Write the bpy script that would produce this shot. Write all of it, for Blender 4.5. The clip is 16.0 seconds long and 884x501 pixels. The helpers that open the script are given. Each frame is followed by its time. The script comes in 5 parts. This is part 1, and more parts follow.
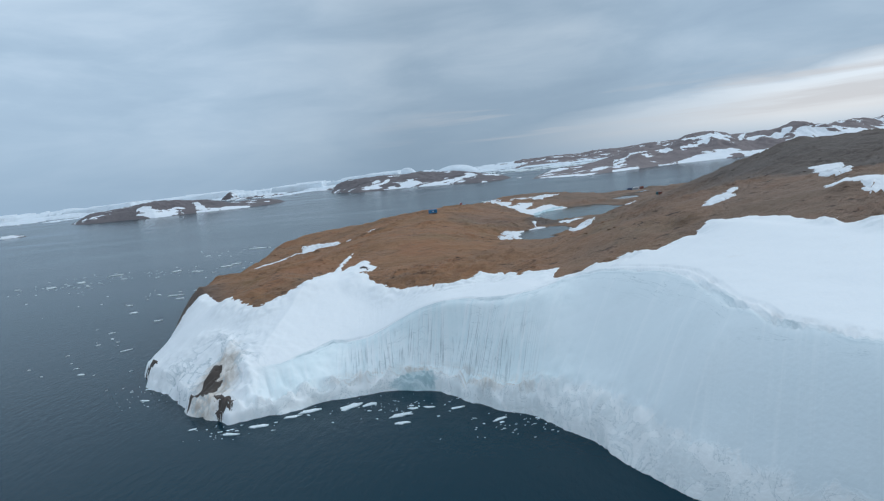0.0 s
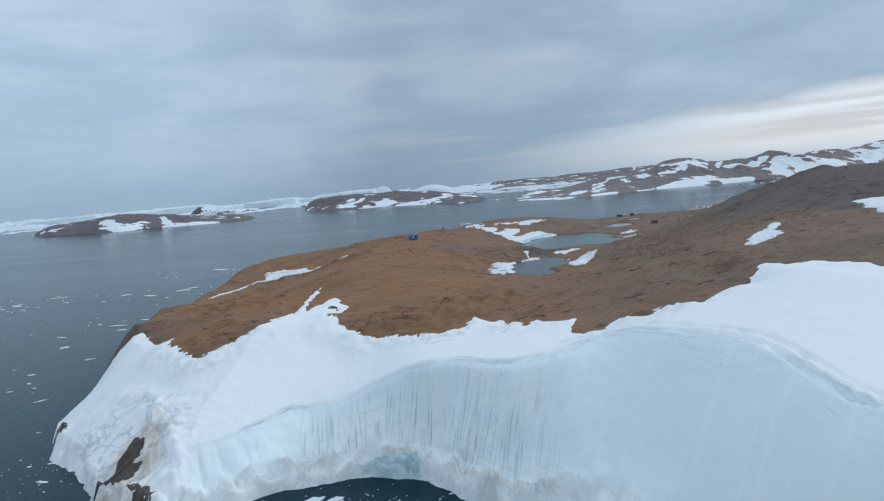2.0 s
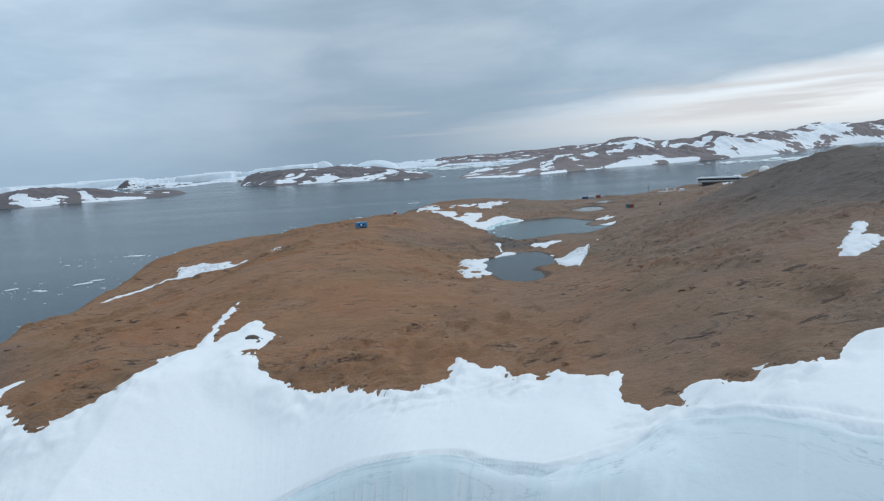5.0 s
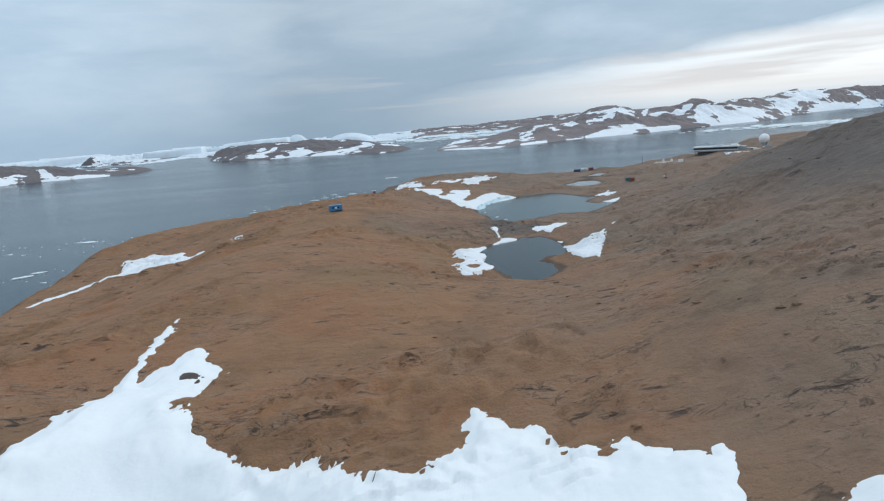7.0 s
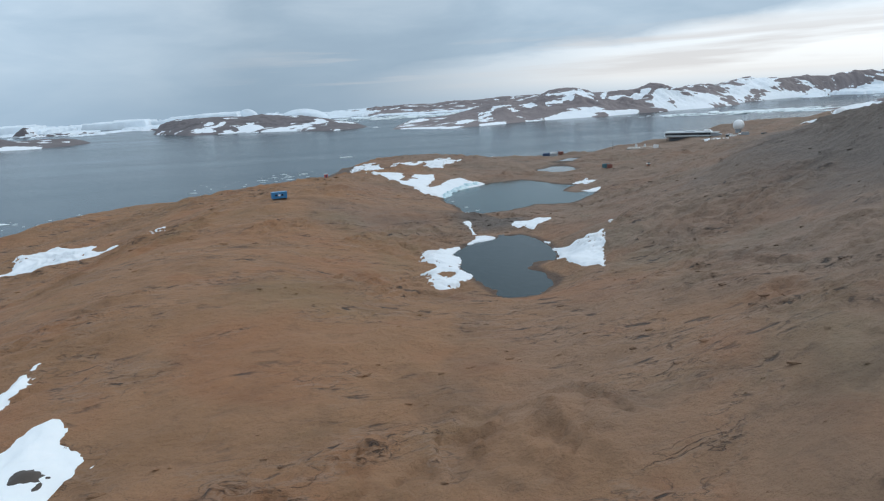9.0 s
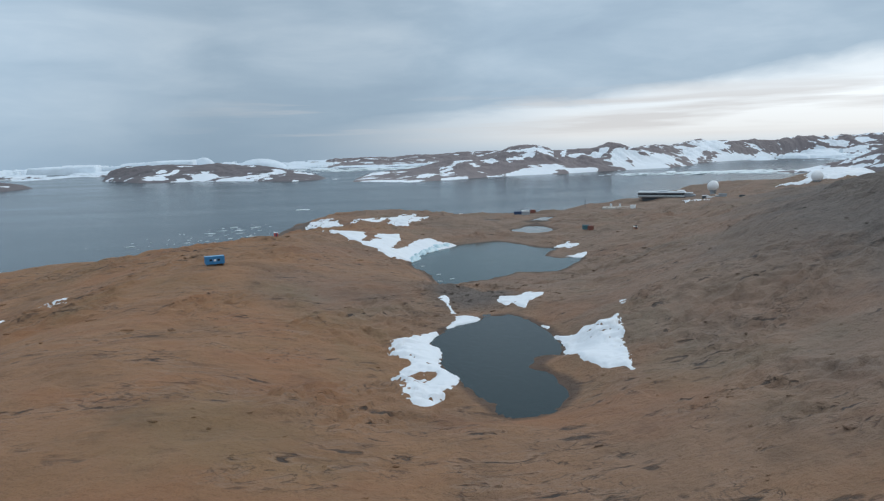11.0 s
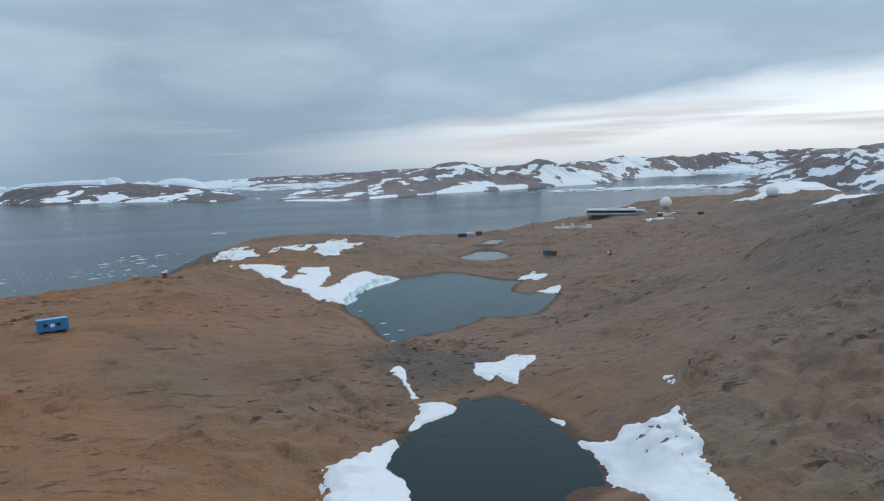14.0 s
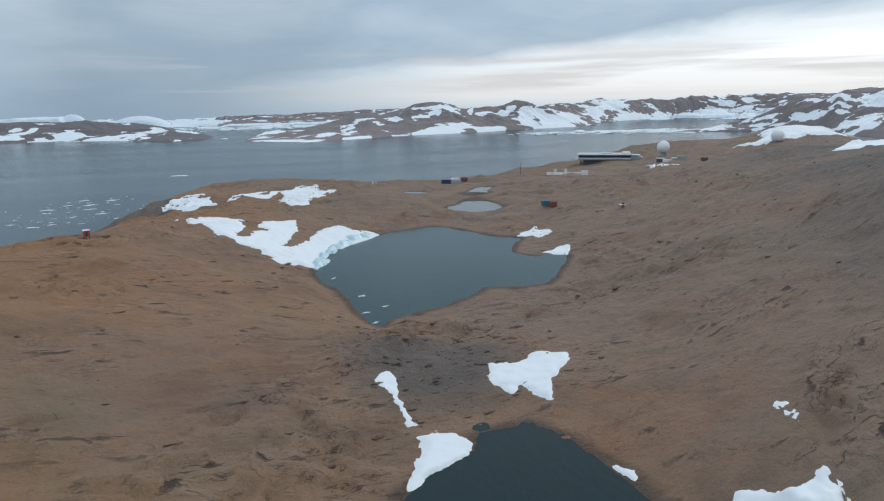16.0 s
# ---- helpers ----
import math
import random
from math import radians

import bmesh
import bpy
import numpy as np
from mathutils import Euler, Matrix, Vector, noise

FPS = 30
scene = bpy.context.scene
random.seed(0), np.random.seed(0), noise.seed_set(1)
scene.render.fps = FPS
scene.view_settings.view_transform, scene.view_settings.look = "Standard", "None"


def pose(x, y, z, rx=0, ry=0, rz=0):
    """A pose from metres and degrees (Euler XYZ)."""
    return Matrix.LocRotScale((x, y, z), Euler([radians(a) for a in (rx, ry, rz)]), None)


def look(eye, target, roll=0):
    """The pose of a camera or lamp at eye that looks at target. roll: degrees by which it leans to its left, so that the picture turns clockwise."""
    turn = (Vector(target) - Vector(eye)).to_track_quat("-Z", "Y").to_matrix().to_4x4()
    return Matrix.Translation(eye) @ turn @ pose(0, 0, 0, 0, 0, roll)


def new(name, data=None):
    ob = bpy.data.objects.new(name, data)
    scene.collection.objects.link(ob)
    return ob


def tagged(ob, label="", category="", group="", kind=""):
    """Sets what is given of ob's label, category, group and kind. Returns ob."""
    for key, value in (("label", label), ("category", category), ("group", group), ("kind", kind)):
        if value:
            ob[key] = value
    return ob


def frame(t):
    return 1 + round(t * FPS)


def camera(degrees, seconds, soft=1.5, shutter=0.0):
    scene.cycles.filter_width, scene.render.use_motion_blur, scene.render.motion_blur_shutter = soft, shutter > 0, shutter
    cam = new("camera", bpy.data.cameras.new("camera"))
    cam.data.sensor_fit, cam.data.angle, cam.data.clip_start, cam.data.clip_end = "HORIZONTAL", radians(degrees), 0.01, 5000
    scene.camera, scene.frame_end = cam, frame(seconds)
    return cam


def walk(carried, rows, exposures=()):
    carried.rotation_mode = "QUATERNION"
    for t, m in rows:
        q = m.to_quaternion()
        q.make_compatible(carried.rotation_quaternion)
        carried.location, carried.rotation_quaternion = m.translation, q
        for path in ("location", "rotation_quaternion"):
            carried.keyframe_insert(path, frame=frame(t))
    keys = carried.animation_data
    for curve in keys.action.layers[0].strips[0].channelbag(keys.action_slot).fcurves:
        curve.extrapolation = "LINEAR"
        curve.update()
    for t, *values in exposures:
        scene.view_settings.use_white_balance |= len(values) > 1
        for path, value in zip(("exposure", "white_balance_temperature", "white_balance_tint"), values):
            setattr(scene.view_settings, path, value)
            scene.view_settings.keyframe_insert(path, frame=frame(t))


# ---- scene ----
cam = camera(68.65, 16.0, 1.2)
PATH = [
    (0, 0.00, 0.00, 74.86, 82.351, 5.867, 4.251),
    (0.5, -2.37, 11.96, 75.30, 83.436, 6.608, 3.884),
    (1, -4.49, 24.18, 75.40, 82.943, 5.788, 3.293),
    (1.5, -6.36, 35.95, 75.69, 82.625, 3.983, 0.994),
    (2, -8.19, 47.86, 76.10, 83.883, 4.375, 2.080),
    (2.5, -9.92, 59.70, 76.35, 81.661, 3.668, 0.777),
    (3, -11.35, 71.55, 76.60, 80.478, 2.944, -2.288),
    (3.5, -13.34, 83.19, 77.04, 82.156, 2.936, -1.842),
    (4, -14.73, 94.94, 77.31, 81.617, 2.141, -2.875),
    (4.2, -15.25, 99.64, 77.17, 81.645, 2.440, -2.988),
    (6.3, -18.88, 147.42, 77.20, 80.716, 4.745, -3.314),
    (6.5, -19.08, 151.91, 76.90, 80.490, 4.563, -3.907),
    (7, -19.57, 163.57, 76.82, 78.833, 4.228, -5.125),
    (7.5, -19.67, 174.62, 76.72, 79.494, 4.716, -6.007),
    (8, -19.82, 185.43, 76.45, 79.005, 4.777, -6.493),
    (8.5, -19.57, 196.76, 75.83, 77.706, 3.805, -7.821),
    (9, -19.26, 207.87, 75.42, 76.816, 2.732, -8.941),
    (9.5, -18.80, 218.90, 75.22, 77.464, 2.469, -9.603),
    (10, -18.27, 229.47, 74.81, 81.335, 1.087, -10.832),
    (10.2, -17.91, 233.93, 74.81, 81.704, 0.916, -10.838),
    (12.3, -14.31, 278.63, 73.68, 80.467, 2.112, -17.241),
    (12.5, -13.53, 282.71, 73.57, 80.617, 2.119, -17.720),
    (13, -11.89, 293.20, 73.21, 80.779, 2.023, -18.372),
    (13.5, -10.15, 303.27, 72.84, 80.874, 1.211, -18.396),
    (14, -8.54, 313.15, 72.85, 82.736, 1.571, -18.916),
    (14.5, -6.61, 323.37, 72.16, 82.139, 1.625, -18.921),
    (15, -4.43, 333.54, 72.03, 80.835, 1.632, -18.894),
    (15.5, -2.33, 343.39, 71.47, 78.861, 1.581, -19.728),
    (16, 0.00, 353.52, 71.02, 77.624, 0.914, -21.150),
]
EXPOSURES = [(0, -0.48, 6000, 7), (0.5, -0.38, 6000, 7), (1.5, -0.42, 6000, 7), (2.4, -0.56, 5980, 7), (3.2, -0.46, 6040, 7), (4, -0.45, 6080, 7), (7, -0.27, 6220, 7), (9.5, -0.3, 6200, 7), (10, -0.4, 6200, 7), (12.5, -0.4, 6200, 7), (13.5, -0.34, 6150, 7),
             (14.0, -0.46, 6060, 7), (14.3, -0.74, 5960, 7), (14.6, -0.78, 5960, 7), (15.0, -0.6, 6060, 7), (15.5, -0.64, 6150, 7), (16, -0.38, 6250, 7)]
walk(cam, [(t, pose(x, y, z, a, b, c)) for t, x, y, z, a, b, c in PATH], EXPOSURES)

# ---- world, sun ----
SUN_ELEVATION, SUN_AZIMUTH = radians(30), radians(62)
world = bpy.data.worlds.new("overcast_sky")
scene.world = world
world.use_nodes = True
wt = world.node_tree
wt.nodes.clear()


def link_nodes(tree):
    """A short way to write node trees."""
    def add(kind, settings=None, **sockets):
        n = tree.nodes.new("ShaderNode" + kind)
        for k, v in (settings or {}).items():
            if k == "op":
                n.operation = v
            elif k == "blend":
                n.blend_type = v
            elif k == "type":
                n.data_type = v
            elif k == "sky":
                n.sky_type = v
            elif k == "dims":
                n.noise_dimensions = v
            elif k == "kind":
                n.feature = v
        for k, v in sockets.items():
            s = n.inputs[int(k[1:])] if k[0] == "i" and k[1:].isdigit() else n.inputs[k.replace("_", " ")]
            if isinstance(v, bpy.types.NodeSocket):
                tree.links.new(v, s)
            else:
                s.default_value = v
        return n
    return add


def ramp(tree, fac, stops):
    n = tree.nodes.new("ShaderNodeValToRGB")
    while len(n.color_ramp.elements) < len(stops):
        n.color_ramp.elements.new(0.5)
    for e, (at, c) in zip(n.color_ramp.elements, stops):
        e.position = at
        e.color = (c, c, c, 1) if isinstance(c, (int, float)) else (*c, 1)
    tree.links.new(fac, n.inputs[0])
    return n.outputs[0]


def mix(tree, fac, a, b):
    n = tree.nodes.new("ShaderNodeMix")
    n.data_type = "RGBA"
    for socket, v in ((n.inputs[0], fac), (n.inputs[6], a), (n.inputs[7], b)):
        if isinstance(v, bpy.types.NodeSocket):
            tree.links.new(v, socket)
        else:
            socket.default_value = (*v, 1) if isinstance(v, tuple) and len(v) == 3 else v
    return n.outputs[2]


add = link_nodes(wt)
way = add("TexCoord").outputs["Generated"]
axes3 = add("SeparateXYZ", i0=way)
height = add("Math", {"op": "MAXIMUM"}, i0=axes3.outputs[2], i1=0.0).outputs[0]
# a layered cloud deck, seen low and edge on
bank = add("TexNoise", Vector=add("Mapping", Vector=way, Scale=(1.5, 1.5, 5.0)).outputs[0], Scale=1.9, Detail=6.0, Roughness=0.52, Distortion=0.5).outputs[0]
wisp = add("TexNoise", Vector=add("Mapping", Vector=way, Location=(3.0, 1.0, 2.0), Scale=(1.8, 1.8, 7.0)).outputs[0], Scale=3.2, Detail=7.0, Roughness=0.55, Distortion=0.4).outputs[0]
both = add("Math", {"op": "MULTIPLY_ADD"}, i0=wisp, i1=0.4, i2=add("Math", {"op": "MULTIPLY"}, i0=bank, i1=0.6).outputs[0]).outputs[0]
deck = ramp(wt, both, [(0.34, (0.46, 0.58, 0.715)), (0.45, (0.51, 0.635, 0.765)), (0.54, (0.58, 0.70, 0.825)), (0.66, (0.68, 0.79, 0.90))])
low = ramp(wt, height, [(0.0, 1.0), (0.02, 0.85), (0.06, 0.45), (0.13, 0.0)])
deck = mix(wt, add("Math", {"op": "MULTIPLY"}, i0=low, i1=0.72).outputs[0], deck, (0.35, 0.47, 0.60))
thin = ramp(wt, height, [(0.2, 0.0), (1.0, 1.0)])
deck = mix(wt, thin, deck, (0.95, 1.03, 1.12))
turn_by = add("Math", {"op": "ARCTAN2"}, i0=axes3.outputs[0], i1=axes3.outputs[1]).outputs[0]
thick = ramp(wt, add("Math", {"op": "ADD"}, i0=turn_by, i1=0.7).outputs[0], [(0.05, 1.26), (0.3, 1.20), (0.58, 0.95), (0.85, 0.97), (1.0, 1.08)])
deck = add("VectorMath", {"op": "MULTIPLY"}, i0=deck, i1=thick).outputs[0]
# the deck ends low in the north-east, over a pale clear strip
roof = add("Math", {"op": "MULTIPLY_ADD"}, i0=turn_by, i1=0.097, i2=0.067).outputs[0]
edge_wave = add("Math", {"op": "MULTIPLY_ADD"}, i0=wisp, i1=0.05, i2=height).outputs[0]
under = add("Math", {"op": "SUBTRACT"}, i0=roof, i1=edge_wave).outputs[0]
clear = add("Math", {"op": "MULTIPLY"}, i0=ramp(wt, under, [(0.0, 0.0), (0.022, 0.75), (0.06, 1.0)]),
            i1=ramp(wt, turn_by, [(0.0, 0.0), (0.15, 0.35), (0.42, 0.9), (0.9, 1.0)])).outputs[0]
strip = ramp(wt, height, [(0.0, (0.84, 0.92, 1.0)), (0.02, (1.20, 1.175, 1.155)), (0.07, (1.42, 1.44, 1.46)), (0.25, (1.05, 1.13, 1.20))])
deck = mix(wt, clear, deck, strip)
# thin pale streaks of cloud low in the north
thread = add("TexNoise", Vector=add("Mapping", Vector=way, Location=(0.3, 5.0, 0.0), Scale=(2.2, 2.2, 42.0)).outputs[0], Scale=1.0, Detail=5.0, Roughness=0.55, Distortion=0.3).outputs[0]
band = ramp(wt, height, [(0.012, 0.0), (0.03, 1.0), (0.065, 1.0), (0.10, 0.0)])
span = ramp(wt, add("Math", {"op": "ADD"}, i0=turn_by, i1=0.3).outputs[0], [(0.10, 0.0), (0.32, 0.55), (0.8, 0.75)])
thread = add("Math", {"op": "MULTIPLY"}, i0=ramp(wt, thread, [(0.48, 0.0), (0.62, 1.0)]), i1=add("Math", {"op": "MULTIPLY"}, i0=band, i1=span).outputs[0]).outputs[0]
deck = mix(wt, thread, deck, (0.86, 0.82, 0.815))
sky = add("TexSky", {"sky": "NISHITA"})
sky.sun_disc = False
sky.sun_elevation, sky.sun_rotation = SUN_ELEVATION, SUN_AZIMUTH
deck_light = add("Background", Color=deck, Strength=1.0)
clear_light = add("Background", Color=sky.outputs[0], Strength=0.06)
whole = add("MixShader", i0=0.05, i1=deck_light.outputs[0], i2=clear_light.outputs[0])
add("OutputWorld", Surface=whole.outputs[0])

sun = new("sun", bpy.data.lights.new("sun", "SUN"))
sun.data.energy, sun.data.angle, sun.data.color = 1.2, radians(16), (1.0, 0.97, 0.94)
sun.matrix_world = look((math.sin(SUN_AZIMUTH) * 100, math.cos(SUN_AZIMUTH) * 100, math.tan(SUN_ELEVATION) * 100 + 50), (0, 0, 50))


# ---- materials ----
def surface(name, colour, rough=0.8, bump=None, strength=0.3, distance=1.0, metal=0.0, build=None, ior=None):
    m = bpy.data.materials.new(name)
    m.use_nodes = True
    t = m.node_tree
    bsdf = t.nodes["Principled BSDF"]
    bsdf.inputs["Roughness"].default_value = rough
    bsdf.inputs["Metallic"].default_value = metal
    if ior:
        bsdf.inputs["IOR"].default_value = ior
    n = link_nodes(t)
    place = n("TexCoord").outputs["Object"]
    if build:
        build(t, n, place, bsdf)
    else:
        grain = n("TexNoise", Vector=place, Scale=bump or 3.0, Detail=5.0, Roughness=0.6).outputs[0]
        c = mix(t, grain, tuple(v * 0.78 for v in colour), tuple(min(1, v * 1.2) for v in colour))
        t.links.new(c, bsdf.inputs["Base Color"])
        b = n("Bump", Strength=strength, Distance=0.02, Height=grain)
        t.links.new(b.outputs[0], bsdf.inputs["Normal"])
    return m


def rock_nodes(warm, grey, dark):
    """Weathered rock: broad stains, clusters of short cracks, ledges with painted shadow, speckle."""
    def build(t, n, place, bsdf):
        def field(scale, detail=5.0, rough=0.55, at=(0, 0, 0), stretch=(1, 1, 1), turn=0.0, bend=0.0):
            return n("TexNoise", Vector=n("Mapping", Vector=place, Location=at, Rotation=(0, 0, turn), Scale=stretch).outputs[0],
                     Scale=scale, Detail=detail, Roughness=rough, Distortion=bend).outputs[0]

        def times(a, b):
            return n("Math", {"op": "MULTIPLY"}, i0=a, i1=b).outputs[0]

        def shade(colour, k):
            return tuple(min(1.0, v * k) for v in colour)
        def toned(colour, r, g, b):
            return n("VectorMath", {"op": "MULTIPLY"}, i0=colour, i1=(r, g, b)).outputs[0]
        big = field(0.011, 4.0)
        wash = field(0.05, 6.0, 0.6, bend=0.4)
        stain = field(0.028, 6.0, 0.58, (31, 4, 0), (1, 1.5, 1), 0.3, 0.6)
        moss = field(0.024, 6.0, 0.6, (7, 70, 0), bend=0.5)
        dust = field(0.085, 7.0, 0.62, (90, 12, 3), (1, 1.4, 1), -0.2, 0.4)
        blotch = field(0.21, 7.0, 0.66, (5, 60, 0), (0.8, 1.3, 1), 0.15)
        fine = field(0.9, 8.0, 0.66)
        grit = field(4.0, 5.0, 0.7)
        cluster = field(0.036, 5.0, 0.6, (12, 33, 0), (1, 1.7, 1), 0.1, 0.5)
        ledge = field(1.0, 5.0, 0.58, (40, 9, 2), (0.13, 0.42, 0.5), 0.08, 0.5)
        seam = field(1.0, 4.0, 0.55, (3, 77, 0), (0.10, 0.24, 0.3), -0.12, 0.9)
        joint = field(1.0, 4.0, 0.55, (50, 17, 0), (0.09, 0.16, 0.3), 0.75, 0.6)
        east = n("SeparateXYZ", i0=place).outputs[0]
        lean = n("Math", {"op": "MULTIPLY_ADD"}, i0=east, i1=0.0030, i2=big).outputs[0]
        c = mix(t, ramp(t, lean, [(0.42, 0.0), (0.74, 1.0)]), warm, grey)
        c = mix(t, ramp(t, stain, [(0.50, 0.0), (0.62, 0.75)]), c, toned(c, 0.98, 0.86, 0.80))
        c = mix(t, ramp(t, stain, [(0.36, 0.75), (0.48, 0.0)]), c, toned(c, 0.82, 0.82, 0.79))
        c = mix(t, ramp(t, moss, [(0.54, 0.0), (0.68, 0.70)]), c, toned(c, 0.84, 0.96, 0.94))
        c = mix(t, ramp(t, wash, [(0.36, 0.7), (0.48, 0.0)]), c, toned(c, 0.72, 0.74, 0.76))
        c = mix(t, ramp(t, dust, [(0.52, 0.0), (0.72, 0.5)]), c, toned(c, 1.18, 1.22, 1.26))
        c = mix(t, ramp(t, blotch, [(0.30, 0.60), (0.46, 0.0)]), c, toned(c, 0.62, 0.62, 0.64))
        c = mix(t, ramp(t, blotch, [(0.56, 0.0), (0.74, 0.45)]), c, toned(c, 1.28, 1.26, 1.24))
        broken = ramp(t, cluster, [(0.47, 0.0), (0.56, 1.0)])
        # ledges: shadow and light top edge put into the colour
        shelf = times(ramp(t, ledge, [(0.33, 1.0), (0.40, 0.0)]), ramp(t, cluster, [(0.42, 0.10), (0.56, 0.95)]))
        lip = times(ramp(t, ledge, [(0.40, 0.0), (0.43, 0.5), (0.50, 0.0)]), broken)
        crack = times(ramp(t, seam, [(0.476, 0.0), (0.490, 0.8), (0.504, 0.0)]), times(broken, ramp(t, dust, [(0.44, 0.0), (0.52, 1.0)])))
        cleft = times(ramp(t, joint, [(0.482, 0.0), (0.492, 0.6), (0.502, 0.0)]), times(broken, ramp(t, blotch, [(0.44, 0.0), (0.52, 1.0)])))
        c = mix(t, lip, c, shade(grey, 1.35))
        c = mix(t, shelf, c, dark)
        c = mix(t, crack, c, dark)
        c = mix(t, cleft, c, dark)
        c = mix(t, ramp(t, fine, [(0.28, 0.45), (0.42, 0.0)]), c, toned(c, 0.58, 0.58, 0.60))
        c = mix(t, ramp(t, fine, [(0.58, 0.0), (0.74, 0.25)]), c, toned(c, 1.4, 1.4, 1.4))
        c = mix(t, ramp(t, grit, [(0.35, 0.16), (0.65, 0.0)]), c, dark)
        # darker colour over the eastern hill and in a few patches elsewhere
        for centre, reach in (((190, 405, 60), 84.0), ((186, 342, 56), 72.0), ((400, 560, 50), 150.0), ((232, 488, 58), 58.0), ((156, 300, 55), 30.0), ((-168, 296, 6), 40.0), ((-30, 672, 14), 46.0), ((36, 453, 27), 17.0)):
            far = n("VectorMath", {"op": "DISTANCE"}, i0=place, i1=centre).outputs[1]
            near = n("Math", {"op": "MULTIPLY_ADD"}, i0=wash, i1=-0.9, i2=n("Math", {"op": "DIVIDE"}, i0=far, i1=reach).outputs[0]).outputs[0]
            c = mix(t, ramp(t, near, [(0.22, 0.9), (0.72, 0.0)]), c, mix(t, blotch, (0.073, 0.063, 0.058), (0.172, 0.143, 0.124)))
        # wet, dark stone at the water's edge
        damp = n("Attribute")
        damp.attribute_name = "wet"
        c = mix(t, times(damp.outputs["Fac"], 0.75), c, dark)
        t.links.new(c, bsdf.inputs["Base Color"])
        h = n("Math", {"op": "MULTIPLY_ADD"}, i0=blotch, i1=1.5, i2=n("Math", {"op": "MULTIPLY_ADD"}, i0=shelf, i1=-0.55, i2=n("Math", {"op": "MULTIPLY"}, i0=fine, i1=0.7).outputs[0]).outputs[0]).outputs[0]
        h = n("Math", {"op": "MULTIPLY_ADD"}, i0=crack, i1=-0.45, i2=h).outputs[0]
        b = n("Bump", Strength=0.8, Distance=1.3, Height=h)
        t.links.new(b.outputs[0], bsdf.inputs["Normal"])
    return build


def snow_nodes(t, n, place, bsdf):
    big = n("TexNoise", Vector=place, Scale=0.02, Detail=5.0, Roughness=0.55).outputs[0]
    dirt = n("TexNoise", Vector=place, Scale=0.16, Detail=8.0, Roughness=0.7, Distortion=0.4).outputs[0]
    fine = n("TexNoise", Vector=place, Scale=1.2, Detail=6.0, Roughness=0.65).outputs[0]
    c = mix(t, big, (0.72, 0.765, 0.81), (0.81, 0.835, 0.86))
    c = mix(t, ramp(t, dirt, [(0.54, 0.0), (0.76, 0.45)]), c, (0.56, 0.52, 0.47))
    t.links.new(c, bsdf.inputs["Base Color"])
    h = n("Math", {"op": "MULTIPLY_ADD"}, i0=dirt, i1=1.5, i2=fine).outputs[0]
    t.links.new(n("Bump", Strength=0.15, Distance=0.3, Height=h).outputs[0], bsdf.inputs["Normal"])
    bsdf.inputs["Subsurface Weight"].default_value = 0.0


